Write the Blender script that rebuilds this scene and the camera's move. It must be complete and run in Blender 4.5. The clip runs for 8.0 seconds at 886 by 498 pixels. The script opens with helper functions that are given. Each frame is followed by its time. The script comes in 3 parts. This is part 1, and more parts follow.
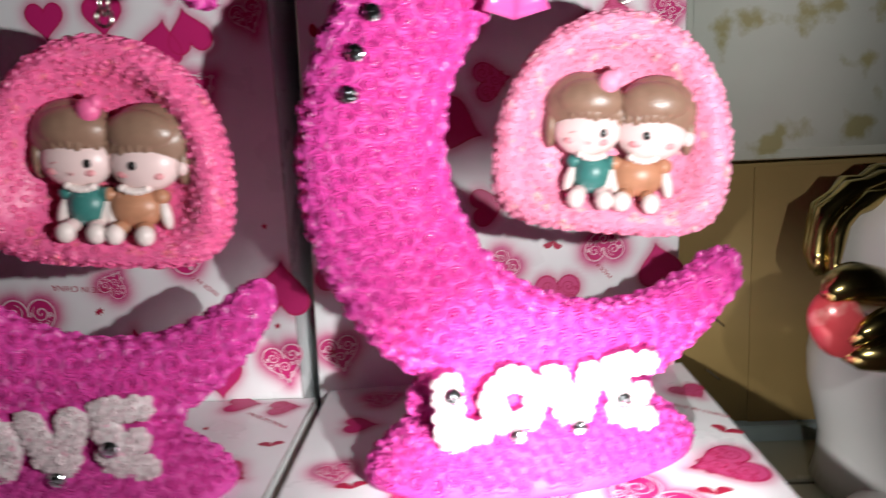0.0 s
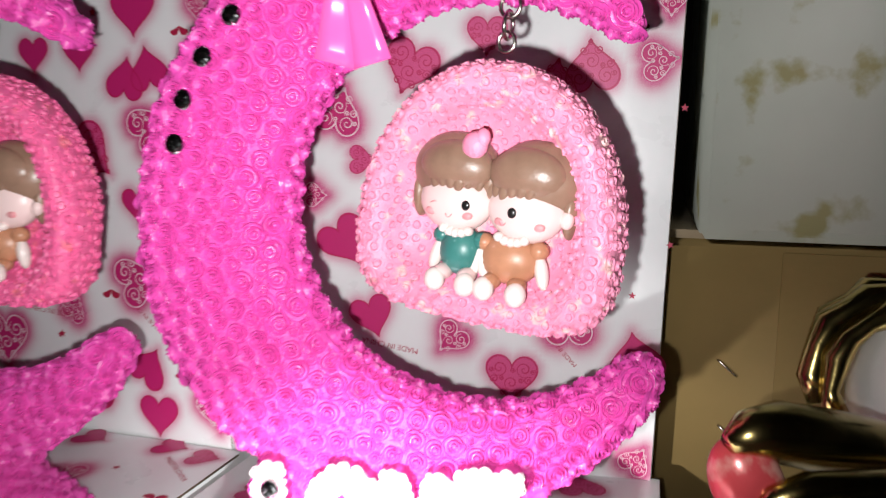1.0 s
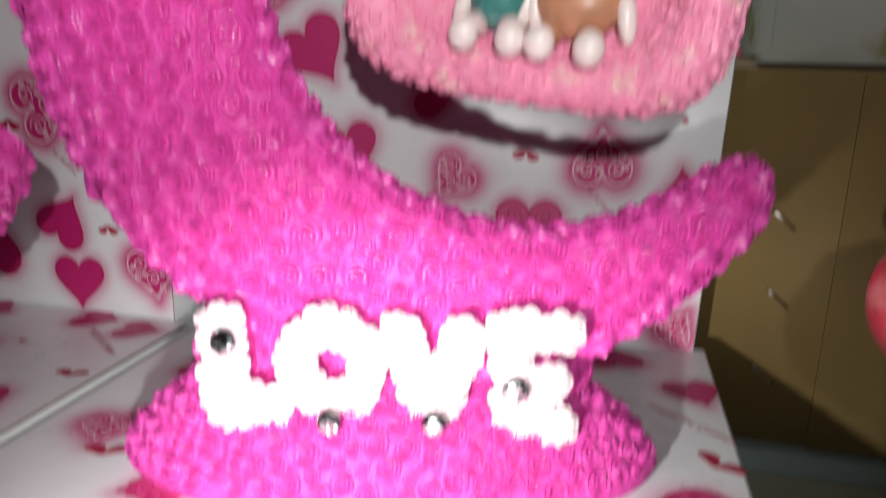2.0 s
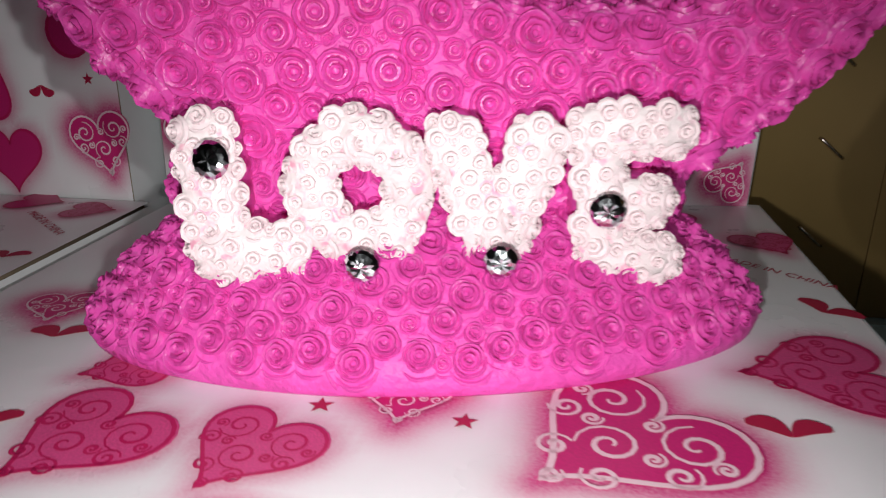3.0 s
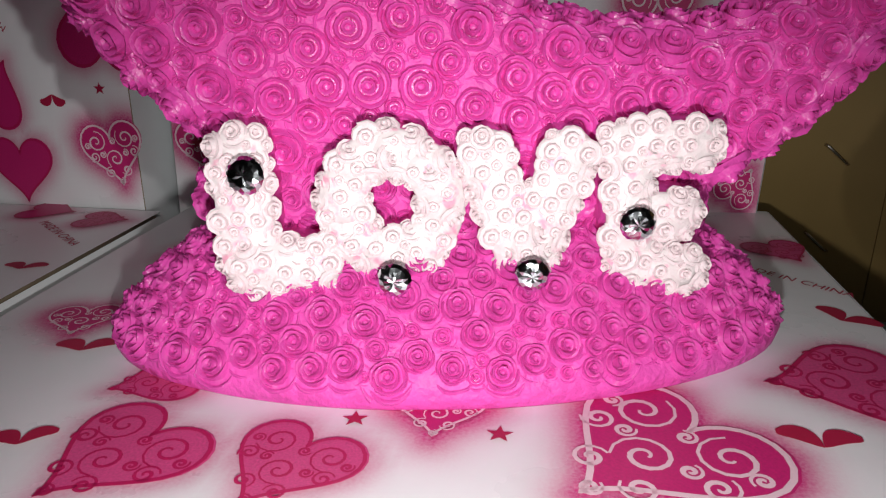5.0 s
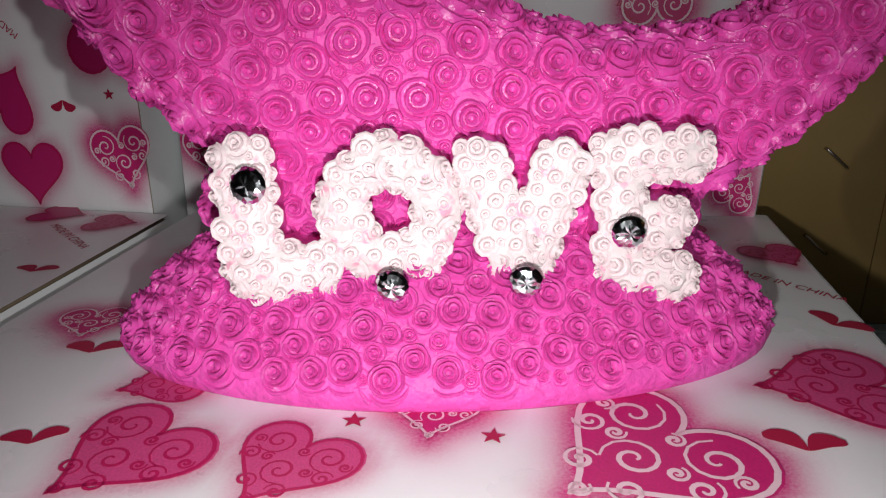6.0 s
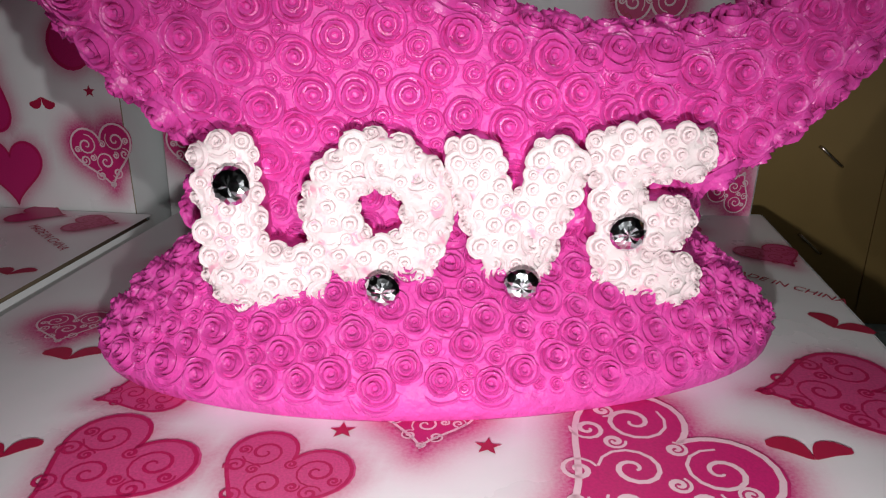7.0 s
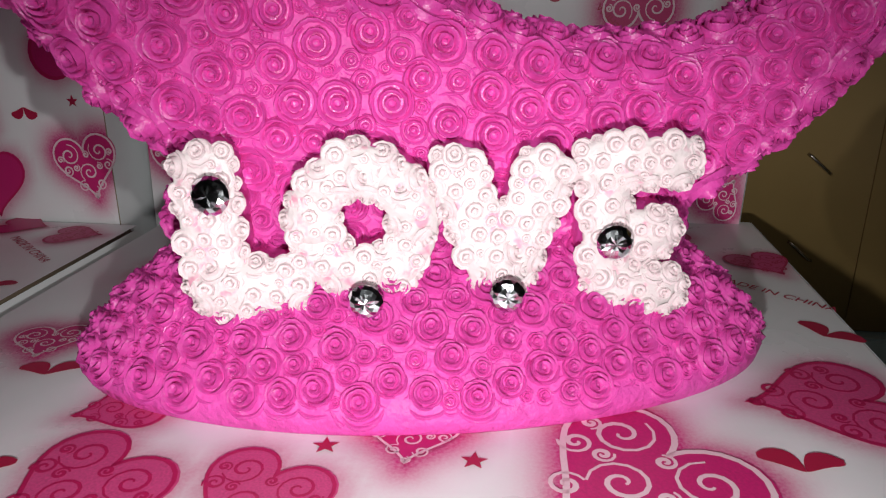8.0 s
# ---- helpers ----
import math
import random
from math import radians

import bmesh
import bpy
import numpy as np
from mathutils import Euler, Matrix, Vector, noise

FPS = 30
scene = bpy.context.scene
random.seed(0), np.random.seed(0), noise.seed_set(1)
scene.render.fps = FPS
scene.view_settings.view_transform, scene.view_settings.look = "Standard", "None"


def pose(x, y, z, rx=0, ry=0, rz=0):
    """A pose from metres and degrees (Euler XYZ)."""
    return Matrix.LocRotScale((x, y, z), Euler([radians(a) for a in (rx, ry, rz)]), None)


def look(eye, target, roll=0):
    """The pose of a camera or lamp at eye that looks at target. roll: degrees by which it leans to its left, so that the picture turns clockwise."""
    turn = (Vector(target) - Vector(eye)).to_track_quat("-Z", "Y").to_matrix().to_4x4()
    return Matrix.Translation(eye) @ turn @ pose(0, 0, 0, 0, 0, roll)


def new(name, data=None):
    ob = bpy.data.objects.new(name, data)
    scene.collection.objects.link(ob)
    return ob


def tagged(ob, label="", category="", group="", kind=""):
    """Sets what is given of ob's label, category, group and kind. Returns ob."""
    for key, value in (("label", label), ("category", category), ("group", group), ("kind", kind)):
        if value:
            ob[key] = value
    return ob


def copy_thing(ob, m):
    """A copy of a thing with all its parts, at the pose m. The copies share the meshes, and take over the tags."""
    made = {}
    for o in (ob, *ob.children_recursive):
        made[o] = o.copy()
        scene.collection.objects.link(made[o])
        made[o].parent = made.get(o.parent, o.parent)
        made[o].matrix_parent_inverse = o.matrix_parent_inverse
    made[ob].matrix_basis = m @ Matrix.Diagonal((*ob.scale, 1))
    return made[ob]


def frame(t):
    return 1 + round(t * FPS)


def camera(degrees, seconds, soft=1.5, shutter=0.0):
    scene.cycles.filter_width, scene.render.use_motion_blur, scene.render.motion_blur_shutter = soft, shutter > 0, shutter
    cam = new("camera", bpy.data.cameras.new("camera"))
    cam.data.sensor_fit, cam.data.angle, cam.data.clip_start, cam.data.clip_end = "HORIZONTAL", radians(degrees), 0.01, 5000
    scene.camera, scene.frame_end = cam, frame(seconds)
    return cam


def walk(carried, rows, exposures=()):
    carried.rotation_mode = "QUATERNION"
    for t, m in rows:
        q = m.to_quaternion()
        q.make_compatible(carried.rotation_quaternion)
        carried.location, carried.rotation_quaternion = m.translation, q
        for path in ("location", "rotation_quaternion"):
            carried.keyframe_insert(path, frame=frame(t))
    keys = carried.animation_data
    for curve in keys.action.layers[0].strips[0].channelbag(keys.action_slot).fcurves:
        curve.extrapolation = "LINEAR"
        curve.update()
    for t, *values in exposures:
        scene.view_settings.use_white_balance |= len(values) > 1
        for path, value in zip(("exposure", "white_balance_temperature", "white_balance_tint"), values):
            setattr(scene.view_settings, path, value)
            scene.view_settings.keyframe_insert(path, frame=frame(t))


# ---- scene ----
cam = camera(63.60, 8.0, soft=1.2, shutter=0.5)
PATH = [
    (0, (0.02188, 0.00352, 0.15666), (-0.0513, 1.9675, -0.2140), -2.91),
    (0.5, (0.11619, 0.01890, 0.15581), (-0.2365, 1.9593, -0.1765), -0.99),
    (1, (0.14057, 0.06387, 0.16412), (-0.4292, 1.9616, -0.1083), 0.48),
    (1.5, (0.12366, 0.11257, 0.15709), (-0.4061, 2.0116, -0.1789), 0.94),
    (2, (0.10263, 0.12604, 0.11151), (-0.3268, 2.0169, -0.3787), 1.58),
    (2.2, (0.10067, 0.13019, 0.09407), (-0.3111, 1.9981, -0.4902), 0.93),
    (3.5, (0.06375, 0.16700, 0.07078), (-0.1905, 2.0319, -0.6058), 0.02),
    (4, (0.06468, 0.15912, 0.07265), (-0.1931, 2.0259, -0.5973), -0.29),
    (4.5, (0.06534, 0.15788, 0.07313), (-0.1956, 2.0259, -0.5920), 0.01),
    (6, (0.06968, 0.15363, 0.07777), (-0.2277, 2.0130, -0.5963), -0.01),
    (6.5, (0.06885, 0.15821, 0.07734), (-0.2041, 2.0247, -0.5872), 0.07),
    (7, (0.06832, 0.15876, 0.07667), (-0.1990, 2.0213, -0.6012), 0.18),
    (7.5, (0.06837, 0.15921, 0.07707), (-0.1804, 2.0342, -0.5730), 0.22),
    (8, (0.06945, 0.16119, 0.07610), (-0.1781, 2.0350, -0.5777), 0.08),
]
EXPOSURES = [(0, 1.95), (0.5, 1.8), (1.0, 1.85), (1.5, 1.75), (2.0, 1.1), (2.2, 0.65), (3.3, 0.08), (8, 0.08)]
walk(cam, [(t, look(eye, target, roll)) for t, eye, target, roll in PATH], EXPOSURES)

# ==== place ====
# ---- light ----
world = bpy.data.worlds.new("night_room")
world.use_nodes = True
world.node_tree.nodes["Background"].inputs[0].default_value = (0.9, 0.95, 1.0, 1)
world.node_tree.nodes["Background"].inputs[1].default_value = 0.004
scene.world = world


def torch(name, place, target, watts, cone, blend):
    """Fixed stand-in for the phone's small white torch, on its path: wide soft beam."""
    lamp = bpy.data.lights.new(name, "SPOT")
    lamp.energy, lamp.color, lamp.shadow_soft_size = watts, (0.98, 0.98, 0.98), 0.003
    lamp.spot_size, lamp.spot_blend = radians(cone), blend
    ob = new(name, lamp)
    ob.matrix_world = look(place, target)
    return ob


# The torch moves; two fixed lamps are added in its stead, both always on.
torch("torch_stand_in", (0.124, 0.070, 0.149), (-0.015, 0.33, 0.255), 1.12, 148, 1.0)
torch("torch_stand_in", (0.068, 0.152, 0.048), (0.056, 0.285, -0.020), 0.78, 97, 0.7)


# ---- materials ----
def material(name, colour, rough=0.5, metal=0.0, vary=0.12, scale=60.0, bump=0.0, bump_scale=400.0, coat=0.0, per_object=0.0, second=None, second_at=0.62, second_scale=90.0):
    m = bpy.data.materials.new(name)
    m.use_nodes = True
    nt = m.node_tree
    b = nt.nodes["Principled BSDF"]
    b.inputs["Roughness"].default_value, b.inputs["Metallic"].default_value = rough, metal
    b.inputs["Coat Weight"].default_value, b.inputs["Coat Roughness"].default_value = coat, 0.12
    co = nt.nodes.new("ShaderNodeTexCoord")

    def grain(s, detail):
        n = nt.nodes.new("ShaderNodeTexNoise")
        n.inputs["Scale"].default_value, n.inputs["Detail"].default_value = s, detail
        nt.links.new(co.outputs["Object"], n.inputs["Vector"])
        return n

    def mix(fac, a, c):
        x = nt.nodes.new("ShaderNodeMix")
        x.data_type = "RGBA"
        for socket, v in ((x.inputs["Factor"], fac), (x.inputs["A"], a), (x.inputs["B"], c)):
            if isinstance(v, (int, float, tuple)):
                socket.default_value = v
            else:
                nt.links.new(v, socket)
        return x.outputs["Result"]

    rgba = (*colour, 1)
    dark = (*[c * (1 - 1.6 * vary) for c in colour], 1)
    light = (*[min(1, c * (1 + vary) + 0.02 * vary) for c in colour], 1)
    n1 = grain(scale, 6)
    ramp = nt.nodes.new("ShaderNodeMapRange")
    ramp.inputs["From Min"].default_value, ramp.inputs["From Max"].default_value = 0.3, 0.7
    nt.links.new(n1.outputs["Fac"], ramp.inputs["Value"])
    col = mix(ramp.outputs["Result"], dark, light)
    n0 = grain(scale / 7, 3)
    col = mix(n0.outputs["Fac"], col, rgba)
    if per_object:
        info = nt.nodes.new("ShaderNodeObjectInfo")
        shade = nt.nodes.new("ShaderNodeMath")
        shade.operation = "MULTIPLY"
        shade.inputs[1].default_value = per_object
        nt.links.new(info.outputs["Random"], shade.inputs[0])
        col = mix(shade.outputs["Value"], col, dark)
    if second:
        n2 = grain(second_scale, 5)
        step = nt.nodes.new("ShaderNodeMapRange")
        step.inputs["From Min"].default_value, step.inputs["From Max"].default_value = second_at, second_at + 0.09
        nt.links.new(n2.outputs["Fac"], step.inputs["Value"])
        col = mix(step.outputs["Result"], col, (*second, 1))
    nt.links.new(col, b.inputs["Base Color"])
    r = nt.nodes.new("ShaderNodeMapRange")
    r.inputs["To Min"].default_value, r.inputs["To Max"].default_value = max(0.02, rough - 0.12), min(1, rough + 0.12)
    nt.links.new(n1.outputs["Fac"], r.inputs["Value"])
    nt.links.new(r.outputs["Result"], b.inputs["Roughness"])
    if bump:
        n3 = grain(bump_scale, 4)
        bp = nt.nodes.new("ShaderNodeBump")
        bp.inputs["Strength"].default_value, bp.inputs["Distance"].default_value = bump, 0.001
        nt.links.new(n3.outputs["Fac"], bp.inputs["Height"])
        nt.links.new(bp.outputs["Normal"], b.inputs["Normal"])
    return m


PINK = (0.78, 0.078, 0.425)
pink_paint = material("pink_paint", PINK, 0.25, vary=0.10, scale=220, bump=0.35, bump_scale=900, per_object=0.35, second=(0.62, 0.05, 0.20), second_at=0.70, second_scale=320)
pink_body = material("pink_paint_ground", PINK, 0.55, vary=0.14, scale=220, bump=0.9, bump_scale=420)
pale_pink = material("pale_pink_paint", (0.88, 0.30, 0.46), 0.45, vary=0.12, scale=200, bump=0.3, bump_scale=700, second=(0.84, 0.50, 0.50), second_at=0.58, second_scale=150)
hot_pink = material("hot_pink_paint", (0.85, 0.14, 0.34), 0.36, vary=0.12, scale=200, bump=0.3, bump_scale=700, second=(0.85, 0.20, 0.28), second_at=0.6, second_scale=150)
white_paint = material("white_letter_paint", (0.84, 0.74, 0.74), 0.42, vary=0.05, scale=260, bump=0.3, bump_scale=900, second=(0.86, 0.40, 0.52), second_at=0.55, second_scale=230, per_object=0.2)
ribbon_pink = material("satin_ribbon", (0.84, 0.12, 0.42), 0.22, vary=0.04, scale=50)
rhinestone = material("rhinestone", (0.86, 0.90, 0.93), 0.10, 1.0, vary=0.05, scale=50)
steel = material("steel", (0.6, 0.55, 0.5), 0.22, 1.0, vary=0.1, scale=200)
card_core = material("cardboard_core", (0.30, 0.23, 0.15), 0.85, vary=0.2, scale=120)
brown_card = material("brown_cardboard", (0.25, 0.165, 0.055), 0.72, vary=0.16, scale=14, bump=0.15, bump_scale=120, second=(0.18, 0.11, 0.045), second_at=0.62, second_scale=9)
white_card = material("white_cardboard", (0.50, 0.52, 0.46), 0.6, vary=0.10, scale=12, bump=0.1, bump_scale=120, second=(0.33, 0.30, 0.15), second_at=0.57, second_scale=30)
blue_board = material("pale_blue_board", (0.33, 0.42, 0.42), 0.5, vary=0.15, scale=30)
tile_glaze = material("floor_tile_glaze", (0.50, 0.52, 0.42), 0.25, vary=0.10, scale=9, bump=0.05, bump_scale=60, per_object=0.5)
grout = material("grout", (0.10, 0.10, 0.08), 0.9, vary=0.3, scale=80)
plaster = material("wall_plaster", (0.42, 0.42, 0.38), 0.85, vary=0.1, scale=4, bump=0.1, bump_scale=40)
ceramic = material("white_glaze", (0.80, 0.79, 0.76), 0.10, vary=0.03, scale=14, coat=0.6)
gold = material("gold_lustre", (0.46, 0.35, 0.13), 0.20, 1.0, vary=0.25, scale=60, bump=0.25, bump_scale=90)
red_lustre = material("red_lustre", (0.60, 0.07, 0.08), 0.22, 0.15, vary=0.3, scale=50, second=(0.75, 0.35, 0.30), second_at=0.6, second_scale=60)
ink_dark = material("magenta_ink", (0.50, 0.010, 0.10), 0.45, vary=0.10, scale=90)
ink_fill = material("pink_ink", (0.56, 0.016, 0.16), 0.45, vary=0.16, scale=70)
ink_soft = material("soft_pink_ink", (0.64, 0.07, 0.23), 0.45, vary=0.18, scale=60)
ink_line = material("pale_ink_line", (0.82, 0.60, 0.66), 0.45, vary=0.05, scale=90)
ink_red = material("red_ink", (0.44, 0.012, 0.06), 0.45, vary=0.10, scale=90)
skin = material("skin_paint", (0.80, 0.60, 0.58), 0.36, vary=0.04, scale=90)
hair = material("brown_paint", (0.27, 0.16, 0.11), 0.34, vary=0.16, scale=160, bump=0.25, bump_scale=250)
teal = material("teal_paint", (0.045, 0.20, 0.18), 0.36, vary=0.2, scale=200, second=(0.25, 0.42, 0.40), second_at=0.66, second_scale=260)
tan = material("tan_paint", (0.50, 0.23, 0.13), 0.38, vary=0.16, scale=200, second=(0.62, 0.36, 0.26), second_at=0.62, second_scale=200)
black_dot = material("black_paint", (0.012, 0.010, 0.010), 0.3, vary=0.1, scale=90)
blush = material("rosy_paint", (0.72, 0.30, 0.32), 0.4, vary=0.06, scale=160)
cream = material("cream_paint", (0.84, 0.72, 0.68), 0.36, vary=0.06, scale=160)


def paper_material():
    """White glossy gift-box paper; the sprayed pink clouds of the print come from the mesh attribute 'spray'."""
    m = material("heart_paper", (0.86, 0.88, 0.88), 0.30, vary=0.05, scale=30, bump=0.06, bump_scale=160)
    nt = m.node_tree
    b = nt.nodes["Principled BSDF"]
    base = b.inputs["Base Color"].links[0].from_socket
    at = nt.nodes.new("ShaderNodeAttribute")
    at.attribute_name = "spray"
    speck = nt.nodes.new("ShaderNodeTexNoise")
    speck.inputs["Scale"].default_value, speck.inputs["Detail"].default_value = 1500, 2
    co = nt.nodes.new("ShaderNodeTexCoord")
    nt.links.new(co.outputs["Object"], speck.inputs["Vector"])
    add = nt.nodes.new("ShaderNodeMath")
    add.operation = "MULTIPLY_ADD"
    add.use_clamp = True
    nt.links.new(at.outputs["Fac"], add.inputs[0])
    spread = nt.nodes.new("ShaderNodeMapRange")
    spread.inputs["To Min"].default_value, spread.inputs["To Max"].default_value = 0.7, 1.3
    nt.links.new(speck.outputs["Fac"], spread.inputs["Value"])
    nt.links.new(spread.outputs["Result"], add.inputs[1])
    add.inputs[2].default_value = 0.0
    x = nt.nodes.new("ShaderNodeMix")
    x.data_type = "RGBA"
    nt.links.new(add.outputs["Value"], x.inputs["Factor"])
    nt.links.new(base, x.inputs["A"])
    x.inputs["B"].default_value = (0.60, 0.025, 0.20, 1)
    nt.links.new(x.outputs["Result"], b.inputs["Base Color"])
    return m


heart_paper = paper_material()


# ---- building helpers ----
def mesh_of(name, bm, mats, smooth=True):
    me = bpy.data.meshes.new(name)
    bm.normal_update()
    bm.to_mesh(me)
    bm.free()
    for m in (mats if isinstance(mats, (list, tuple)) else [mats]):
        me.materials.append(m)
    if smooth:
        me.polygons.foreach_set("use_smooth", [True] * len(me.polygons))
    return me


def part(name, bm, mats, parent, label="", smooth=True):
    ob = new(name, mesh_of(name, bm, mats, smooth))
    ob.parent = parent
    return tagged(ob, label)


def thing(name, m, label, category, group="", kind=""):
    ob = new(name)
    ob.empty_display_size = 0.02
    ob.matrix_world = m
    return tagged(ob, label, category, group, kind)


def box_bm(x0, x1, y0, y1, z0, z1, bevel=0.0, bm=None):
    bm = bm or bmesh.new()
    v = bmesh.ops.create_cube(bm, size=1)["verts"]
    for p in v:
        p.co = Vector(((x0 + x1) / 2 + p.co.x * (x1 - x0), (y0 + y1) / 2 + p.co.y * (y1 - y0), (z0 + z1) / 2 + p.co.z * (z1 - z0)))
    if bevel:
        bmesh.ops.bevel(bm, geom=list({e for p in v for e in p.link_edges}), offset=bevel, segments=2, affect="EDGES")
    return bm


def ball(bm, c, r, mat=0, seg=20, turn=None):
    """An ellipsoid of radii r at c, in material slot mat."""
    before = set(bm.faces)
    v = bmesh.ops.create_uvsphere(bm, u_segments=seg, v_segments=max(8, seg // 2 + 2), radius=1)["verts"]
    m = Matrix.Translation(c) @ (turn or Matrix()) @ Matrix.Diagonal((*r, 1))
    for p in v:
        p.co = m @ p.co
    for f in set(bm.faces) - before:
        f.material_index = mat
    return v


def tube(bm, pts, r, mat=0, seg=8, closed=False):
    """A round tube along pts; r: a radius or one for each point."""
    rings = []
    count = len(pts)
    for i, p in enumerate(pts):
        a = Vector(pts[(i - 1) % count] if closed or i else pts[0])
        c = Vector(pts[(i + 1) % count] if closed or i < count - 1 else pts[-1])
        d = (c - a).normalized()
        side = d.orthogonal().normalized() if not rings else (last - d * last.dot(d)).normalized()
        last = side
        other = d.cross(side)
        rr = r[i] if isinstance(r, (list, tuple)) else r
        rings.append([bm.verts.new(Vector(p) + rr * (math.cos(q) * side + math.sin(q) * other)) for q in (2 * math.pi * k / seg for k in range(seg))])
    pairs = list(zip(rings, rings[1:] + ([rings[0]] if closed else [])))[: count if closed else count - 1]
    for a, c in pairs:
        for k in range(seg):
            f = bm.faces.new((a[k], a[(k + 1) % seg], c[(k + 1) % seg], c[k]))
            f.material_index = mat
    if not closed:
        bm.faces.new(rings[0][::-1]).material_index = mat
        bm.faces.new(rings[-1]).material_index = mat


def rose_mesh(name, seed, mat, layers=((1.14, 5), (0.80, 4), (0.50, 3), (0.26, 2)), steps=6):
    """A moulded rose of radius 1 on the plane z = 0: layers of overlapping petals, each a shell with a sharp lip over a groove."""
    rnd = random.Random(seed)
    verts, faces = [(0, 0, -0.30)], []

    def strip(rows, foot):
        base, wide = len(verts), len(rows[0])
        for row in rows:
            verts.extend(row)
        for i in range(len(rows) - 1):
            for k in range(wide - 1):
                a = base + i * wide + k
                faces.append((a, a + wide, a + wide + 1, a + 1))
        faces.append((base + wide + foot, base + 2 * wide + foot, 0))

    turn = rnd.uniform(0, 6.28)
    for r0, count in layers:
        turn += rnd.uniform(0.5, 1.2)
        rise = 0.50 * (1 - min(1.0, r0) ** 1.6)
        low = 0.10 if r0 > 1 else 0.0
        for k in range(count):
            size, high, skew = rnd.uniform(0.90, 1.08), rnd.uniform(0.75, 1.15), rnd.uniform(-0.12, 0.12)
            span = 2 * math.pi / count * rnd.uniform(1.22, 1.48)
            outer, inner = [], []
            for i in range(steps + 1):
                q = i / steps
                ang = turn + 2 * math.pi * k / count + span * (q - 0.5 + skew * math.sin(math.pi * q))
                peak = 1 - abs(2 * q - 1)
                r = r0 * size * (0.84 + 0.13 * q + 0.09 * peak)
                lip = (0.03 + 0.30 * peak ** 0.6) * high * (0.7 if low else 1.0) - low
                c, w = math.cos(ang), math.sin(ang)
                thin = 0.04 + 0.04 * peak
                outer.append([(c * rr, w * rr, z) for rr, z in ((r * 1.10 + 0.02, rise - 0.26), (r * 1.03, rise + lip * 0.62), (r, rise + lip))])
                inner.append([(c * rr, w * rr, z) for rr, z in ((r, rise + lip), (max(0.02, r - thin), rise + lip - 0.03), (max(0.01, r - thin - 0.07), rise - 0.16))])
            strip(outer, 0)
            strip(inner, 2)
    last = layers[-1][0]
    for rad, z0, tip, n in ((last * 0.50, 0.36, 0.60, 6), (1.05, -0.16, 0.36, 10)):
        base = len(verts)
        verts.extend((rad * math.cos(6.2832 * k / n), rad * math.sin(6.2832 * k / n), z0) for k in range(n))
        verts.append((0, 0, tip))
        faces.extend((base + k, base + (k + 1) % n, base + n) for k in range(n))
        faces.append((base, base + 1, 0))
    me = bpy.data.meshes.new(name)
    me.from_pydata(verts, [], faces)
    me.materials.append(mat)
    me.polygons.foreach_set("use_smooth", [True] * len(me.polygons))
    return me


def scatter(bm, rmin, rmax, tries, seed, keep=lambda p, n: True):
    """Places for roses on the surface bm: rows of place, normal, radius, no two too near."""
    rnd = np.random.RandomState(seed)
    bm.normal_update()
    tris = bm.calc_loop_triangles()
    P = np.array([[l.vert.co[:] for l in t] for t in tris])
    N = np.array([t[0].face.normal[:] for t in tris])
    area = np.linalg.norm(np.cross(P[:, 1] - P[:, 0], P[:, 2] - P[:, 0]), axis=1)
    pick = rnd.choice(len(P), tries, p=area / area.sum())
    a, b = rnd.rand(tries), rnd.rand(tries)
    flip = a + b > 1
    a[flip], b[flip] = 1 - a[flip], 1 - b[flip]
    Q = P[pick, 0] + a[:, None] * (P[pick, 1] - P[pick, 0]) + b[:, None] * (P[pick, 2] - P[pick, 0])
    got, gr, out = np.zeros((0, 3)), np.zeros(0), []
    for i in range(tries):
        n = N[pick[i]]
        if not keep(Q[i], n):
            continue
        r = rmax - (rmax - rmin) * (i / tries) ** 0.5
        if len(got) and (np.linalg.norm(got - Q[i], axis=1) < (gr + r) * 0.70).any():
            continue
        got, gr = np.vstack([got, Q[i]]), np.append(gr, r)
        out.append((Vector(Q[i]), Vector(n), r))
    return out


def rose_pose(p, n, r, spin, sink=0.06, tall=0.80):
    q = n.to_track_quat("Z", "Y").to_matrix().to_4x4()
    return Matrix.Translation(p - n * r * sink) @ q @ Matrix.Rotation(spin, 4, "Z") @ Matrix.Diagonal((r, r, r * tall, 1))


def joined(name, meshes, poses, mats, parent, label=""):
    """Many small pieces as one mesh of kind stuff."""
    verts, faces, base = [], [], 0
    for i, m in enumerate(poses):
        me = meshes[i % len(meshes)]
        co = np.empty(len(me.vertices) * 3)
        me.vertices.foreach_get("co", co)
        M = np.array(m)
        verts.append(co.reshape(-1, 3) @ M[:3, :3].T + M[:3, 3])
        faces += [[base + v for v in f.vertices] for f in me.polygons]
        base += len(me.vertices)
    me = bpy.data.meshes.new(name)
    me.from_pydata(np.concatenate(verts).tolist(), [], faces)
    me.materials.append(mats)
    me.polygons.foreach_set("use_smooth", [True] * len(me.polygons))
    ob = new(name, me)
    ob.parent = parent
    return tagged(ob, label, kind="stuff")


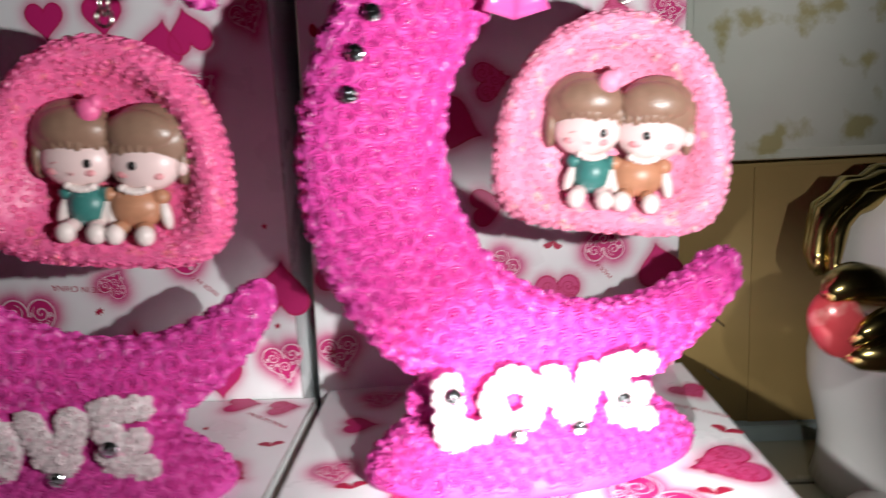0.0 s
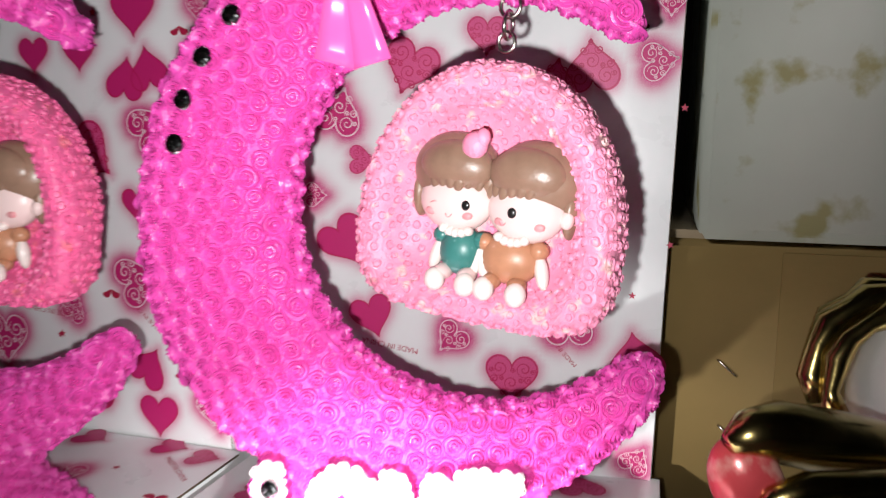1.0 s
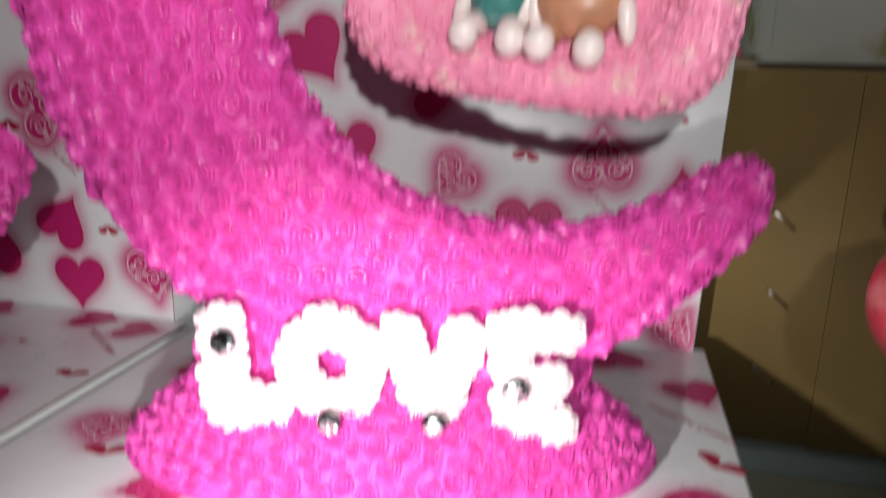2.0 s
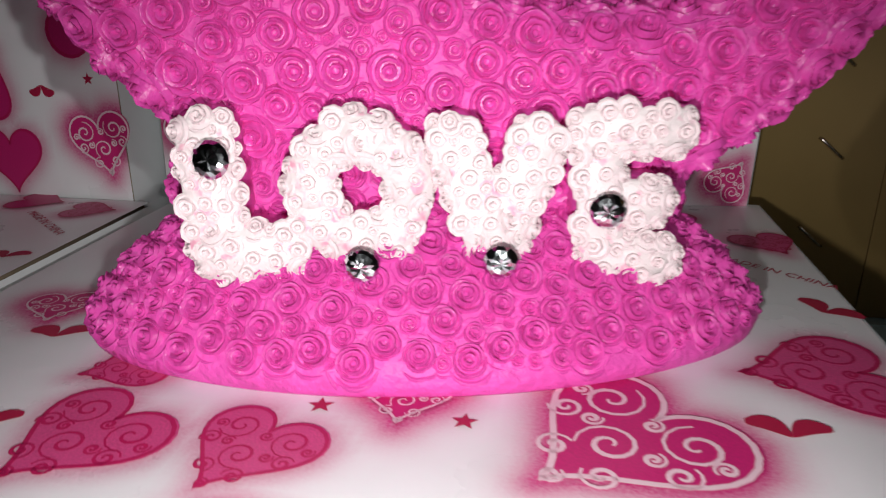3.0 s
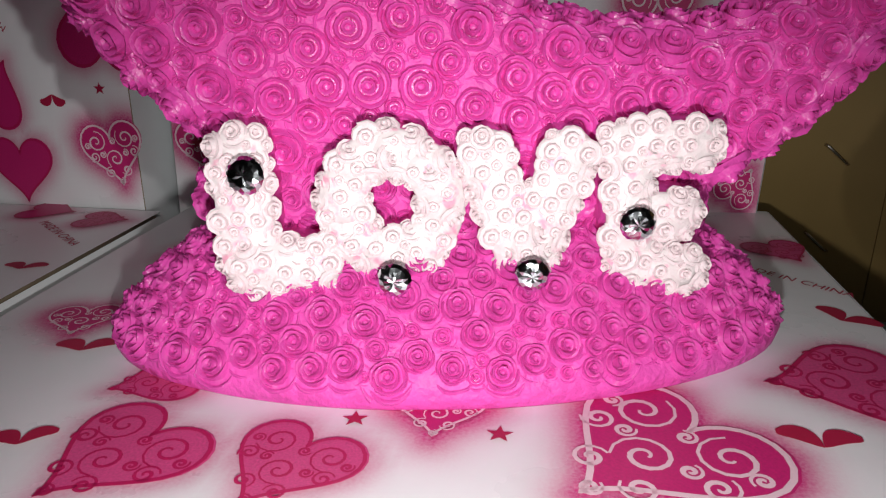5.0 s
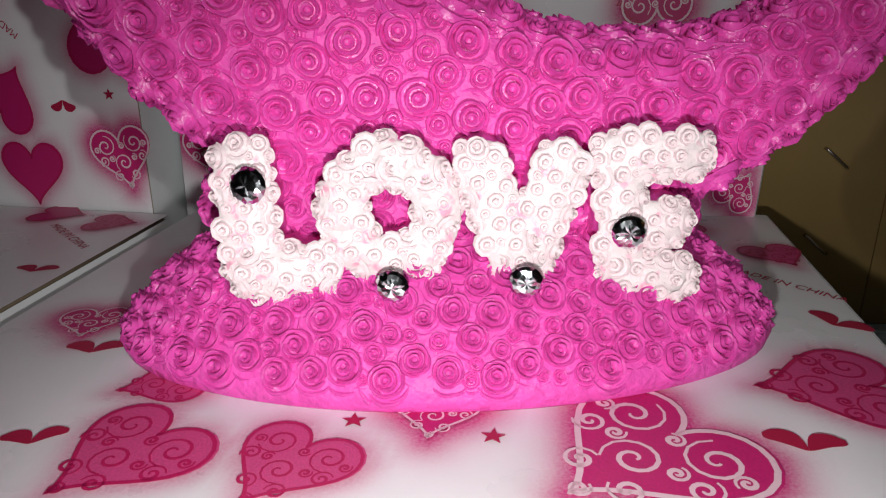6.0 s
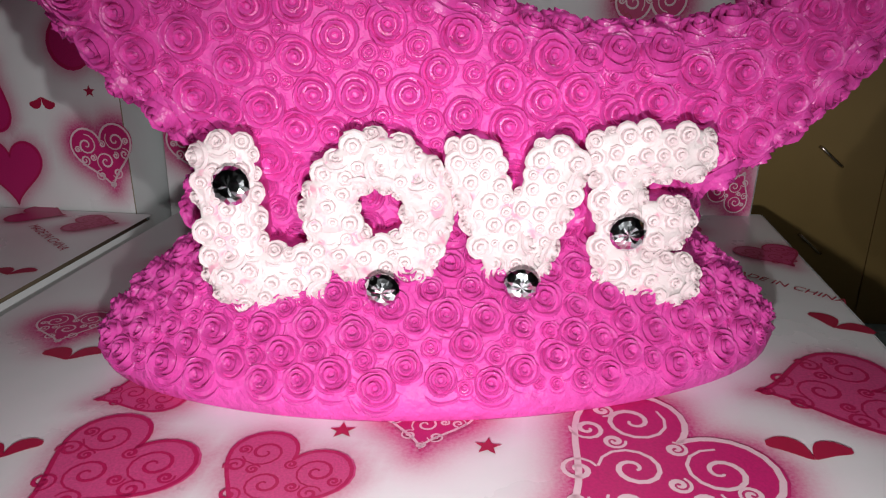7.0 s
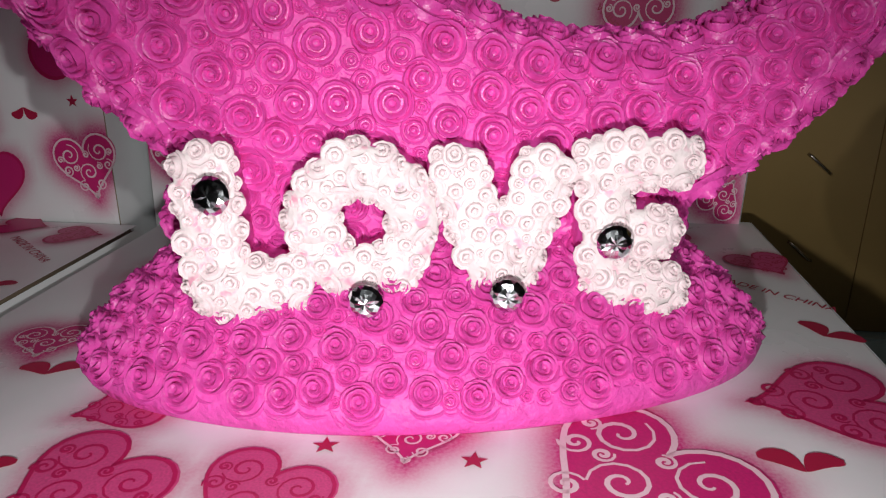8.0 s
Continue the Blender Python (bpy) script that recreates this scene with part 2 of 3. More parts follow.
# ---- the room ----
FLOOR = -0.068
room = new("floor", mesh_of("floor", box_bm(-1.5, 1.7, -1.5, 1.6, FLOOR - 0.05, FLOOR - 0.0012), grout, False))
tagged(room, "pale grey-green glazed tile floor with dark joints", "floor", kind="structure")
for name, b in (("wall_north", (-1.5, 1.7, 1.6, 1.7)), ("wall_south", (-1.5, 1.7, -1.6, -1.5)), ("wall_west", (-1.6, -1.5, -1.6, 1.7)), ("wall_east", (1.7, 1.8, -1.6, 1.7))):
    tagged(new(name, mesh_of(name, box_bm(*b, FLOOR - 0.05, 2.4), plaster, False)), "plain grey plastered room wall", "wall", kind="structure")
tagged(new("ceiling", mesh_of("ceiling", box_bm(-1.6, 1.8, -1.6, 1.7, 2.4, 2.5), plaster, False)), "plain grey plastered ceiling", "ceiling", kind="structure")


# ---- printed hearts on the boxes' paper ----
def heart_curve(n=44):
    out = []
    for i in range(n):
        t = 2 * math.pi * i / n
        out.append((16 * math.sin(t) ** 3 / 34, (13 * math.cos(t) - 5 * math.cos(2 * t) - 2 * math.cos(3 * t) - math.cos(4 * t) + 2.5) / 32))
    return out


HEART = heart_curve()


def band(bm, pts, w, z, mat, closed=False):
    """A flat printed line of width w along pts."""
    n = len(pts)
    rows = []
    for i, (x, y) in enumerate(pts):
        a = pts[(i - 1) % n] if closed or i else pts[0]
        b = pts[(i + 1) % n] if closed or i < n - 1 else pts[-1]
        dx, dy = b[0] - a[0], b[1] - a[1]
        l = math.hypot(dx, dy) or 1
        ww = w * (0.5 if closed else 0.5 * (1 - 0.55 * abs(2 * i / n - 1)))
        rows.append((bm.verts.new((x - dy / l * ww, y + dx / l * ww, z)), bm.verts.new((x + dy / l * ww, y - dx / l * ww, z))))
    for (a, b), (c, d) in zip(rows, rows[1:] + (rows[:1] if closed else [])):
        bm.faces.new((a, b, d, c)).material_index = mat


def heart_mesh(name, fill, line, swirls=True, seed=1):
    """A printed heart one unit wide: flat fill, an outline and curled lines within."""
    bm = bmesh.new()
    c = bm.verts.new((0, 0.05, 0))
    rim = [bm.verts.new((x, y, 0)) for x, y in HEART]
    for a, b in zip(rim, rim[1:] + rim[:1]):
        bm.faces.new((c, b, a)).material_index = 0
    if line:
        band(bm, [(x * 0.95, y * 0.95) for x, y in HEART], 0.028, 0.004, 1, True)
    if swirls:
        rnd = random.Random(seed)
        for cx, cy, r in ((-0.22, 0.20, 0.15), (0.22, 0.20, 0.15), (0.0, -0.06, 0.14), (-0.30, 0.0, 0.08), (0.30, 0.0, 0.08), (-0.13, -0.24, 0.08), (0.12, -0.24, 0.08), (0.02, 0.18, 0.05), (0.0, -0.38, 0.05), (-0.36, 0.16, 0.05), (0.37, 0.17, 0.05), (-0.17, 0.02, 0.05), (0.17, 0.0, 0.05)):
            a0, s = rnd.uniform(0, 6.28), rnd.choice((-1, 1))
            band(bm, [(cx + r * (1 - k / 24) * math.cos(a0 + s * k * 0.46), cy + r * (1 - k / 24) * math.sin(a0 + s * k * 0.46)) for k in range(23)], 0.026, 0.004, 1)
    bmesh.ops.recalc_face_normals(bm, faces=bm.faces)
    for f in bm.faces:
        if f.normal.z < 0:
            f.normal_flip()
    return mesh_of(name, bm, [fill, line or fill], False)


def star_mesh():
    bm = bmesh.new()
    c = bm.verts.new((0, 0, 0))
    rim = [bm.verts.new(((0.5 if k % 2 == 0 else 0.21) * math.sin(k * math.pi / 5), (0.5 if k % 2 == 0 else 0.21) * math.cos(k * math.pi / 5), 0)) for k in range(10)]
    for a, b in zip(rim, rim[1:] + rim[:1]):
        bm.faces.new((c, b, a))
    return mesh_of("printed_star", bm, ink_red, False)


def vee_mesh():
    """A small bent heart with one short and one long rounded lobe."""
    bm = bmesh.new()
    for lift, (ex, ey, wide) in enumerate(((-0.40, 0.36, 0.15), (0.50, 0.20, 0.14))):
        l = math.hypot(ex, ey)
        ux, uy = ex / l, ey / l
        left, right = [], []
        for k in range(13):
            q = k / 12
            w = wide * (math.sin(math.pi * 0.5 * min(1, q / 0.6)) ** 0.8 if q < 0.7 else math.sqrt(max(0, 1 - ((q - 0.7) / 0.3) ** 2)))
            bend = 0.10 * math.sin(math.pi * q)
            x, y = -0.02 + ux * l * q - uy * bend * (1 if ex > 0 else -1), -0.20 + uy * l * q + ux * bend * (1 if ex > 0 else -1)
            left.append(bm.verts.new((x - uy * w, y + ux * w, 0.003 * lift)))
            right.append(bm.verts.new((x + uy * w, y - ux * w, 0.003 * lift)))
        for k in range(12):
            bm.faces.new((left[k], right[k], right[k + 1], left[k + 1]))
    bm.normal_update()
    for f in bm.faces:
        if f.normal.z < 0:
            f.normal_flip()
    return mesh_of("printed_wing", bm, ink_red, False)


def text_mesh(words):
    cu = bpy.data.curves.new("printed_line", "FONT")
    cu.body, cu.size, cu.align_x, cu.align_y = words, 1.0, "CENTER", "CENTER"
    tmp = bpy.data.objects.new("tmp", cu)
    scene.collection.objects.link(tmp)
    me = bpy.data.meshes.new_from_object(tmp.evaluated_get(bpy.context.evaluated_depsgraph_get()))
    bpy.data.objects.remove(tmp)
    me.name = "printed_line"
    me.materials.clear()
    me.materials.append(ink_red)
    return me


PRINTS = {
    "A": heart_mesh("printed_heart", ink_fill, ink_line, True, 3),
    "B": heart_mesh("printed_heart", ink_soft, ink_dark, True, 5),
    "C": heart_mesh("printed_heart", ink_fill, ink_dark, False, 7),
    "s": star_mesh(), "v": vee_mesh(), "t": text_mesh("MADE IN CHINA"),
}
NAMES = {"A": "printed_heart", "B": "printed_heart", "C": "printed_heart", "s": "printed_star", "v": "printed_wing", "t": "printed_line"}


def sheet(parent, origin, ex, ey, w, h, prints, name="paper", step=0.0022):
    """A printed paper face: a fine grid with sprayed clouds round the hearts, and the hearts themselves on it.
    prints: rows of kind, place along ex and ey, size, turn in degrees."""
    origin, ex, ey = Vector(origin), Vector(ex).normalized(), Vector(ey).normalized()
    ez = ex.cross(ey)
    nx, ny = int(w / step) + 2, int(h / step) + 2
    X, Y = np.meshgrid(np.linspace(0, w, nx), np.linspace(0, h, ny))
    spray = np.zeros(X.shape)
    for kind, px, py, size, turn in prints:
        if kind not in "ABC":
            continue
        a = radians(turn)
        lx, ly = ((X - px) * math.cos(a) + (Y - py) * math.sin(a)) / size, (-(X - px) * math.sin(a) + (Y - py) * math.cos(a)) / size
        d = np.full(X.shape, 9.0)
        for (ax, ay), (bx, by) in zip(HEART[::2], HEART[2::2] + HEART[:1]):
            sx, sy = bx - ax, by - ay
            q = np.clip(((lx - ax) * sx + (ly - ay) * sy) / (sx * sx + sy * sy + 1e-9), 0, 1)
            d = np.minimum(d, np.hypot(lx - ax - q * sx, ly - ay - q * sy))
        soft = np.where(np.hypot(lx, ly - 0.05) < 0.3, 0, d) * size
        reach = {"A": 0.0050, "B": 0.0034, "C": 0.0034}[kind]
        spray = np.maximum(spray, {"A": 0.95, "B": 0.6, "C": 0.6}[kind] * np.exp(-(soft / reach) ** 1.6))
    me = bpy.data.meshes.new(name)
    pts = [tuple(origin + ex * x + ey * y) for x, y in zip(X.ravel(), Y.ravel())]
    me.from_pydata(pts, [], [(j * nx + i, j * nx + i + 1, (j + 1) * nx + i + 1, (j + 1) * nx + i) for j in range(ny - 1) for i in range(nx - 1)])
    me.attributes.new("spray", "FLOAT", "POINT").data.foreach_set("value", spray.ravel())
    me.materials.append(heart_paper)
    face = new(name, me)
    face.parent = parent
    basis = Matrix((ex, ey, ez)).transposed().to_4x4()
    for k, (kind, px, py, size, turn) in enumerate(prints):
        ob = new(NAMES[kind], PRINTS[kind])
        ob.parent = face
        ob.matrix_local = Matrix.Translation(origin + ex * px + ey * py + ez * (0.00025 + 0.00002 * (k % 5))) @ basis @ pose(0, 0, 0, 0, 0, turn) @ Matrix.Diagonal((size, size, 0.02, 1))
    return face


def gift_box(m, size, faces, label):
    """A cardboard box covered in heart paper. faces: rows of name, origin, ex, ey, width, height, prints."""
    ob = thing("gift_box", m, label, "box", "heart-printed gift boxes")
    part("carton", box_bm(0, size[0], 0, size[1], 0, size[2], 0.0015), card_core, ob)
    for name, origin, ex, ey, w, h, prints in faces:
        sheet(ob, origin, ex, ey, w, h, prints, name)
    return ob


# lying box under the near lamp: its top is z = 0
BX0, BX1, BY0, BY1 = -0.064, 0.148, 0.20, 0.424
TOP_NEAR = [  # kind, x, y, size, turn
    ("A", 0.088, 0.266, 0.043, -45), ("B", -0.004, 0.251, 0.031, -28), ("B", 0.026, 0.2525, 0.026, -20), ("B", -0.010, 0.275, 0.020, -60), ("A", 0.049, 0.273, 0.020, 0),
    ("B", 0.129, 0.296, 0.036, -82), ("A", -0.043, 0.300, 0.019, 15), ("v", -0.034, 0.288, 0.015, 20), ("v", 0.1175, 0.2745, 0.016, 8), ("v", -0.0235, 0.2535, 0.013, 30),
    ("v", 0.142, 0.330, 0.017, -30), ("s", 0.034, 0.268, 0.0052, 10), ("s", 0.061, 0.267, 0.0052, 0),
]
TOP_FAR = [
    ("t", 0.136, 0.354, 0.0045, -38), ("B", 0.140, 0.378, 0.022, 20), ("C", -0.038, 0.350, 0.020, 90), ("A", 0.06, 0.345, 0.03, 40),
    ("B", 0.00, 0.335, 0.024, 0), ("B", 0.10, 0.225, 0.03, 10), ("A", 0.03, 0.222, 0.03, -40), ("s", 0.075, 0.235, 0.005, 0), ("v", 0.06, 0.395, 0.014, 30), ("A", -0.03, 0.385, 0.02, 120), ("B", 0.11, 0.405, 0.025, 200),
]


def shifted(rows, dx, dy):
    return [(k, x - dx, y - dy, s, a) for k, x, y, s, a in rows]


gift_box(pose(BX0, BY0, FLOOR), (BX1 - BX0, BY1 - BY0, -FLOOR - 0.0006), [
    ("top_paper", (0, 0, -FLOOR), (1, 0, 0), (0, 1, 0), BX1 - BX0, BY1 - BY0, shifted(TOP_NEAR + TOP_FAR, BX0, BY0)),
    ("side_paper", (BX1 - BX0 + 0.0004, 0, 0), (0, 1, 0), (0, 0, 1), BY1 - BY0, -FLOOR, [("B", 0.06, 0.03, 0.03, 0), ("A", 0.15, 0.04, 0.025, 40)]),
], "white gift box printed with pink hearts, lying under the moon lamp")

# lying box under the second lamp
LX0, LX1 = -0.292, -0.070
TOP_LEFT = [
    ("C", -0.109, 0.381, 0.022, 90), ("B", -0.084, 0.374, 0.020, 95), ("t", -0.090, 0.358, 0.0045, -38), ("v", -0.080, 0.329, 0.014, 15), ("B", -0.092, 0.300, 0.024, 60),
    ("A", -0.14, 0.335, 0.024, 20), ("s", -0.12, 0.35, 0.005, 0), ("B", -0.20, 0.34, 0.03, 0), ("A", -0.24, 0.38, 0.03, 90), ("C", -0.16, 0.378, 0.022, 80), ("v", -0.13, 0.30, 0.014, 30), ("A", -0.18, 0.27, 0.03, 30), ("B", -0.11, 0.25, 0.03, 10),
]
gift_box(pose(LX0, BY0 - 0.01, FLOOR), (LX1 - LX0, 0.197, -FLOOR + 0.0004), [
    ("top_paper", (0, 0, -FLOOR + 0.001), (1, 0, 0), (0, 1, 0), LX1 - LX0, 0.197, shifted(TOP_LEFT, LX0, BY0 - 0.01)),
    ("side_paper", (LX1 - LX0 + 0.0004, 0, 0), (0, 1, 0), (0, 0, 1), 0.197, -FLOOR, [("B", 0.06, 0.03, 0.03, 0), ("A", 0.15, 0.04, 0.025, 40)]),
], "white heart-printed gift box lying under the second moon lamp")

# upright boxes behind
WALL_R = [  # kind, place along the face, height, size, turn
    ("B", 0.0843, 0.2745, 0.0304, -20), ("B", 0.1225, 0.2901, 0.0214, 0), ("B", 0.1562, 0.2691, 0.0258, 172), ("B", 0.1733, 0.2772, 0.0282, 186), ("A", 0.2048, 0.2793, 0.0195, 100), ("v", 0.1935, 0.2954, 0.0111, 190),
    ("A", 0.2079, 0.3059, 0.0156, 0), ("A", 0.0477, 0.2535, 0.0275, 165), ("B", 0.0607, 0.2287, 0.016, 90), ("A", 0.0357, 0.2096, 0.0142, 90), ("C", 0.0521, 0.1852, 0.0296, 35), ("C", 0.0675, 0.1463, 0.0254, 20),
    ("A", 0.1093, 0.138, 0.0193, -40), ("B", 0.1418, 0.1191, 0.0291, 0), ("C", 0.2027, 0.1363, 0.0294, 192), ("A", 0.2063, 0.0827, 0.0171, 150), ("A", 0.169, 0.151, 0.026, 185), ("t", 0.077, 0.132, 0.0042, 172),
    ("t", 0.165, 0.138, 0.0034, 135), ("v", 0.139, 0.15, 0.012, 185), ("s", 0.199, 0.167, 0.004, 0), ("s", 0.215, 0.193, 0.004, 20), ("s", 0.217, 0.258, 0.004, 0), ("v", 0.011, 0.268, 0.018, 120),
    ("s", 0.009, 0.092, 0.005, 10), ("A", 0.013, 0.09, 0.0248, 10), ("C", 0.085, 0.219, 0.033, 70), ("B", 0.105, 0.244, 0.0236, 100), ("C", 0.102, 0.174, 0.0236, 100), ("A", 0.119, 0.088, 0.0295, 190),
    ("C", 0.015, 0.14, 0.0283, 170), ("B", 0.019, 0.188, 0.0307, 40), ("A", 0.169, 0.218, 0.0354, 140), ("C", 0.129, 0.218, 0.0354, 180),
]
wr = thing("gift_box", pose(-0.071, 0.399, FLOOR, 0, 1.3, 6.0), "tall white heart-printed gift box standing behind the lamp", "box", "heart-printed gift boxes")
part("carton", box_bm(0, 0.214, 0.0006, 0.10, 0, 0.42, 0.0015), card_core, wr)
sheet(wr, (0, 0, 0), (1, 0, 0), (0, 0, 1), 0.214, 0.42, WALL_R, "front_paper")
sheet(wr, (-0.0004, 0.10, 0), (0, -1, 0), (0, 0, 1), 0.10, 0.42, [("B", 0.05, 0.1, 0.03, 0), ("A", 0.06, 0.28, 0.03, 30)], "side_paper")
sheet(wr, (0.2144, 0.0, 0), (0, 1, 0), (0, 0, 1), 0.10, 0.42, [("B", 0.05, 0.1, 0.03, 0)], "side_paper")
WALL_L = [  # kind, place along the face, height, size, turn
    ("A", 0.18, 0.2434, 0.0301, 125), ("C", 0.1684, 0.2008, 0.021, 0), ("A", 0.1667, 0.16, 0.0313, 115), ("C", 0.1714, 0.1109, 0.027, 150), ("C", 0.1766, 0.0817, 0.0272, 0), ("v", 0.1483, 0.1508, 0.0127, 190),
    ("A", 0.1219, 0.1407, 0.0179, 150), ("s", 0.1105, 0.1241, 0.0046, 0), ("v", 0.1935, 0.1075, 0.0106, 190), ("C", 0.1354, 0.2829, 0.023, 0), ("C", 0.1649, 0.2694, 0.0257, 170), ("C", 0.1796, 0.2743, 0.0262, 190),
    ("C", 0.1717, 0.3029, 0.0297, 0), ("v", 0.2001, 0.2923, 0.0117, 190), ("A", 0.2107, 0.303, 0.013, 0), ("C", 0.1044, 0.2823, 0.022, 0), ("s", 0.112, 0.125, 0.005, 0), ("s", 0.146, 0.304, 0.005, 0),
    ("A", 0.212, 0.279, 0.0189, 20), ("t", 0.104, 0.138, 0.0048, 175), ("t", 0.17, 0.14, 0.0036, 140), ("C", 0.216, 0.134, 0.0354, 175), ("A", 0.214, 0.089, 0.026, 10), ("s", 0.212, 0.112, 0.0045, 0),
    ("s", 0.21, 0.169, 0.0045, 0), ("B", 0.08, 0.228, 0.0354, 20), ("C", 0.1, 0.188, 0.0354, 0), ("A", 0.07, 0.118, 0.0354, 0), ("C", 0.13, 0.098, 0.0354, 180), ("B", 0.14, 0.228, 0.0354, 50),
    ("A", 0.05, 0.288, 0.0354, 0),
]
wl = thing("gift_box", pose(-0.300, 0.389, FLOOR), "tall white heart-printed gift box standing behind the second lamp", "box", "heart-printed gift boxes")
part("carton", box_bm(0, 0.2225, 0.0006, 0.10, 0, 0.42, 0.0015), card_core, wl)
sheet(wl, (0, 0, 0), (1, 0, 0), (0, 0, 1), 0.2225, 0.42, WALL_L, "front_paper")
sheet(wl, (0.2229, 0.0, 0), (0, 1, 0), (0, 0, 1), 0.10, 0.42, [("B", 0.05, 0.1, 0.03, 0)], "side_paper")

# ---- cartons beside and behind ----
board = tagged(new("board", mesh_of("board", box_bm(0.10, 0.75, 0.452, 0.80, FLOOR, FLOOR + 0.011, 0.001), blue_board, False)), "pale blue flat board under the brown carton", "board")
brown = thing("cardboard_box", pose(0.12, 0.460, FLOOR + 0.011), "brown cardboard box with staples along its front seam", "box")
part("carton", box_bm(0, 0.50, 0, 0.30, 0, 0.172, 0.002), brown_card, brown)
part("flap", box_bm(0.083, 0.4995, -0.0022, -0.0002, 0.001, 0.171, 0.0004), brown_card, brown)
for x, z in ((0.062, 0.072), (0.060, 0.108), (0.060, 0.035)):
    bm = bmesh.new()
    tube(bm, [(x - 0.005, -0.0002, z + 0.004), (x - 0.004, -0.0012, z + 0.0034), (x + 0.004, -0.0012, z - 0.0034), (x + 0.005, -0.0002, z - 0.004)], 0.0007, seg=6)
    part("staple", bm, steel, brown)
pale = thing("cardboard_box", pose(0.163, 0.470, FLOOR + 0.186), "scuffed greyish white cardboard box stacked on the brown one", "box")
part("carton", box_bm(0, 0.55, 0, 0.30, 0, 0.34, 0.003), white_card, pale)
part("flap", box_bm(0.004, 0.176, -0.0016, -0.0002, 0.006, 0.336, 0.0004), white_card, pale)
# Added spacer, set back: it holds open the gap whose shade makes a dark line.
tagged(new("spacer", mesh_of("spacer", box_bm(0.13, 0.60, 0.50, 0.74, FLOOR + 0.183, FLOOR + 0.188), card_core, False)), "added flat spacer that keeps a shaded gap between the cardboard boxes", "sheet")


# ---- the moon lamps ----
ROSES = [rose_mesh("rose", 10 + k, pink_paint) for k in range(5)]
SMALL = [rose_mesh("rose", 30 + k, white_paint, ((1.04, 4), (0.64, 3), (0.30, 2)), 4) for k in range(4)]
PALE = [rose_mesh("rose", 50 + k, pale_pink, ((1.05, 4), (0.55, 3)), 4) for k in range(2)]


def outer_at(a, c):
    """Distance from c to the moon's outer edge, in the direction a."""
    ux, uz = math.cos(a), math.sin(a)
    for b in (0.107, 0.115):
        ox, oz, A = c[0] - 0.024, c[1] - 0.133, 0.1035
        q = (ux / A) ** 2 + (uz / b) ** 2
        h = ox * ux / A ** 2 + oz * uz / b ** 2
        k = (ox / A) ** 2 + (oz / b) ** 2 - 1
        r = (-h + math.sqrt(h * h - q * k)) / q
        if (c[1] + r * uz < 0.133) == (b == 0.107):
            return r
    return r


MID, DEEP = 0.022, 0.0150  # the moon's middle plane and half its depth


def moon_bm():
    """The crescent: a closed shape swept from the low tip round the left to the high tip."""
    bm = bmesh.new()
    c, ri = (0.052, 0.1435), 0.0740
    lo, hi, n, seg = radians(-43), radians(-310), 72, 22
    rings = []
    for i in range(n + 1):
        s = i / n
        a = lo + (hi - lo) * s
        ro = outer_at(a, c)
        rm, w = (ro + ri) / 2, (ro - ri) / 2
        arc = abs(hi - lo) * rm * min(s, 1 - s)
        cap = math.sqrt(max(0.0, 1 - (1 - min(1, arc / 0.014)) ** 2)) if arc < 0.014 else 1.0
        cap = max(cap, 0.02)
        ring = []
        for k in range(seg):
            q = 2 * math.pi * k / seg
            cq, sq = math.cos(q), math.sin(q)
            rr = w * cap * math.copysign(abs(cq) ** 0.72, cq)
            yy = DEEP * (0.55 + 0.45 * min(1, w / 0.022)) * cap * math.copysign(abs(sq) ** 0.72, sq)
            ring.append(bm.verts.new((c[0] + (rm + rr) * math.cos(a), MID + yy, c[1] + (rm + rr) * math.sin(a))))
        rings.append(ring)
    for a, b in zip(rings, rings[1:]):
        for k in range(seg):
            bm.faces.new((a[k], a[(k + 1) % seg], b[(k + 1) % seg], b[k]))
    bm.faces.new(rings[0][::-1])
    bm.faces.new(rings[-1])
    bmesh.ops.recalc_face_normals(bm, faces=bm.faces)
    return bm


BC, BA, BB, BH = (0.0138, 0.0218), 0.0772, 0.0372, 0.034  # base: centre, half width, half depth, height


def base_z(r, q):
    """Height of the base's dome: fuller towards its two ends."""
    return 0.0062 + (BH - 0.0062) * (1 - (r / 0.985) ** (2.0 + 1.6 * math.cos(q) ** 2))


def base_bm(grow=1.0):
    bm = bmesh.new()
    seg = 64
    prof = [(0.955, 0.0), (0.99, 0.0012), (1.0, 0.0038), (0.985, 0.0062)] + [(r, None) for r in (0.96, 0.92, 0.86, 0.78, 0.68, 0.56, 0.42, 0.25, 0.1)]
    rings = [[bm.verts.new((BC[0] + BA * r * math.cos(q), BC[1] + BB * r * math.sin(q), base_z(r, q) if z is None else z)) for q in (2 * math.pi * k / seg for k in range(seg))] for r, z in prof]
    for a, b in zip(rings, rings[1:]):
        for k in range(seg):
            bm.faces.new((a[k], a[(k + 1) % seg], b[(k + 1) % seg], b[k]))
    bm.faces.new(rings[0][::-1])
    bm.faces.new(rings[-1])
    bmesh.ops.recalc_face_normals(bm, faces=bm.faces)
    return bm


def neck_bm():
    """The thick foot by which the moon grows out of the base."""
    bm = bmesh.new()
    ball(bm, (0.015, 0.0215, 0.034), (0.056, 0.0140, 0.024), 0, 36)
    return bm


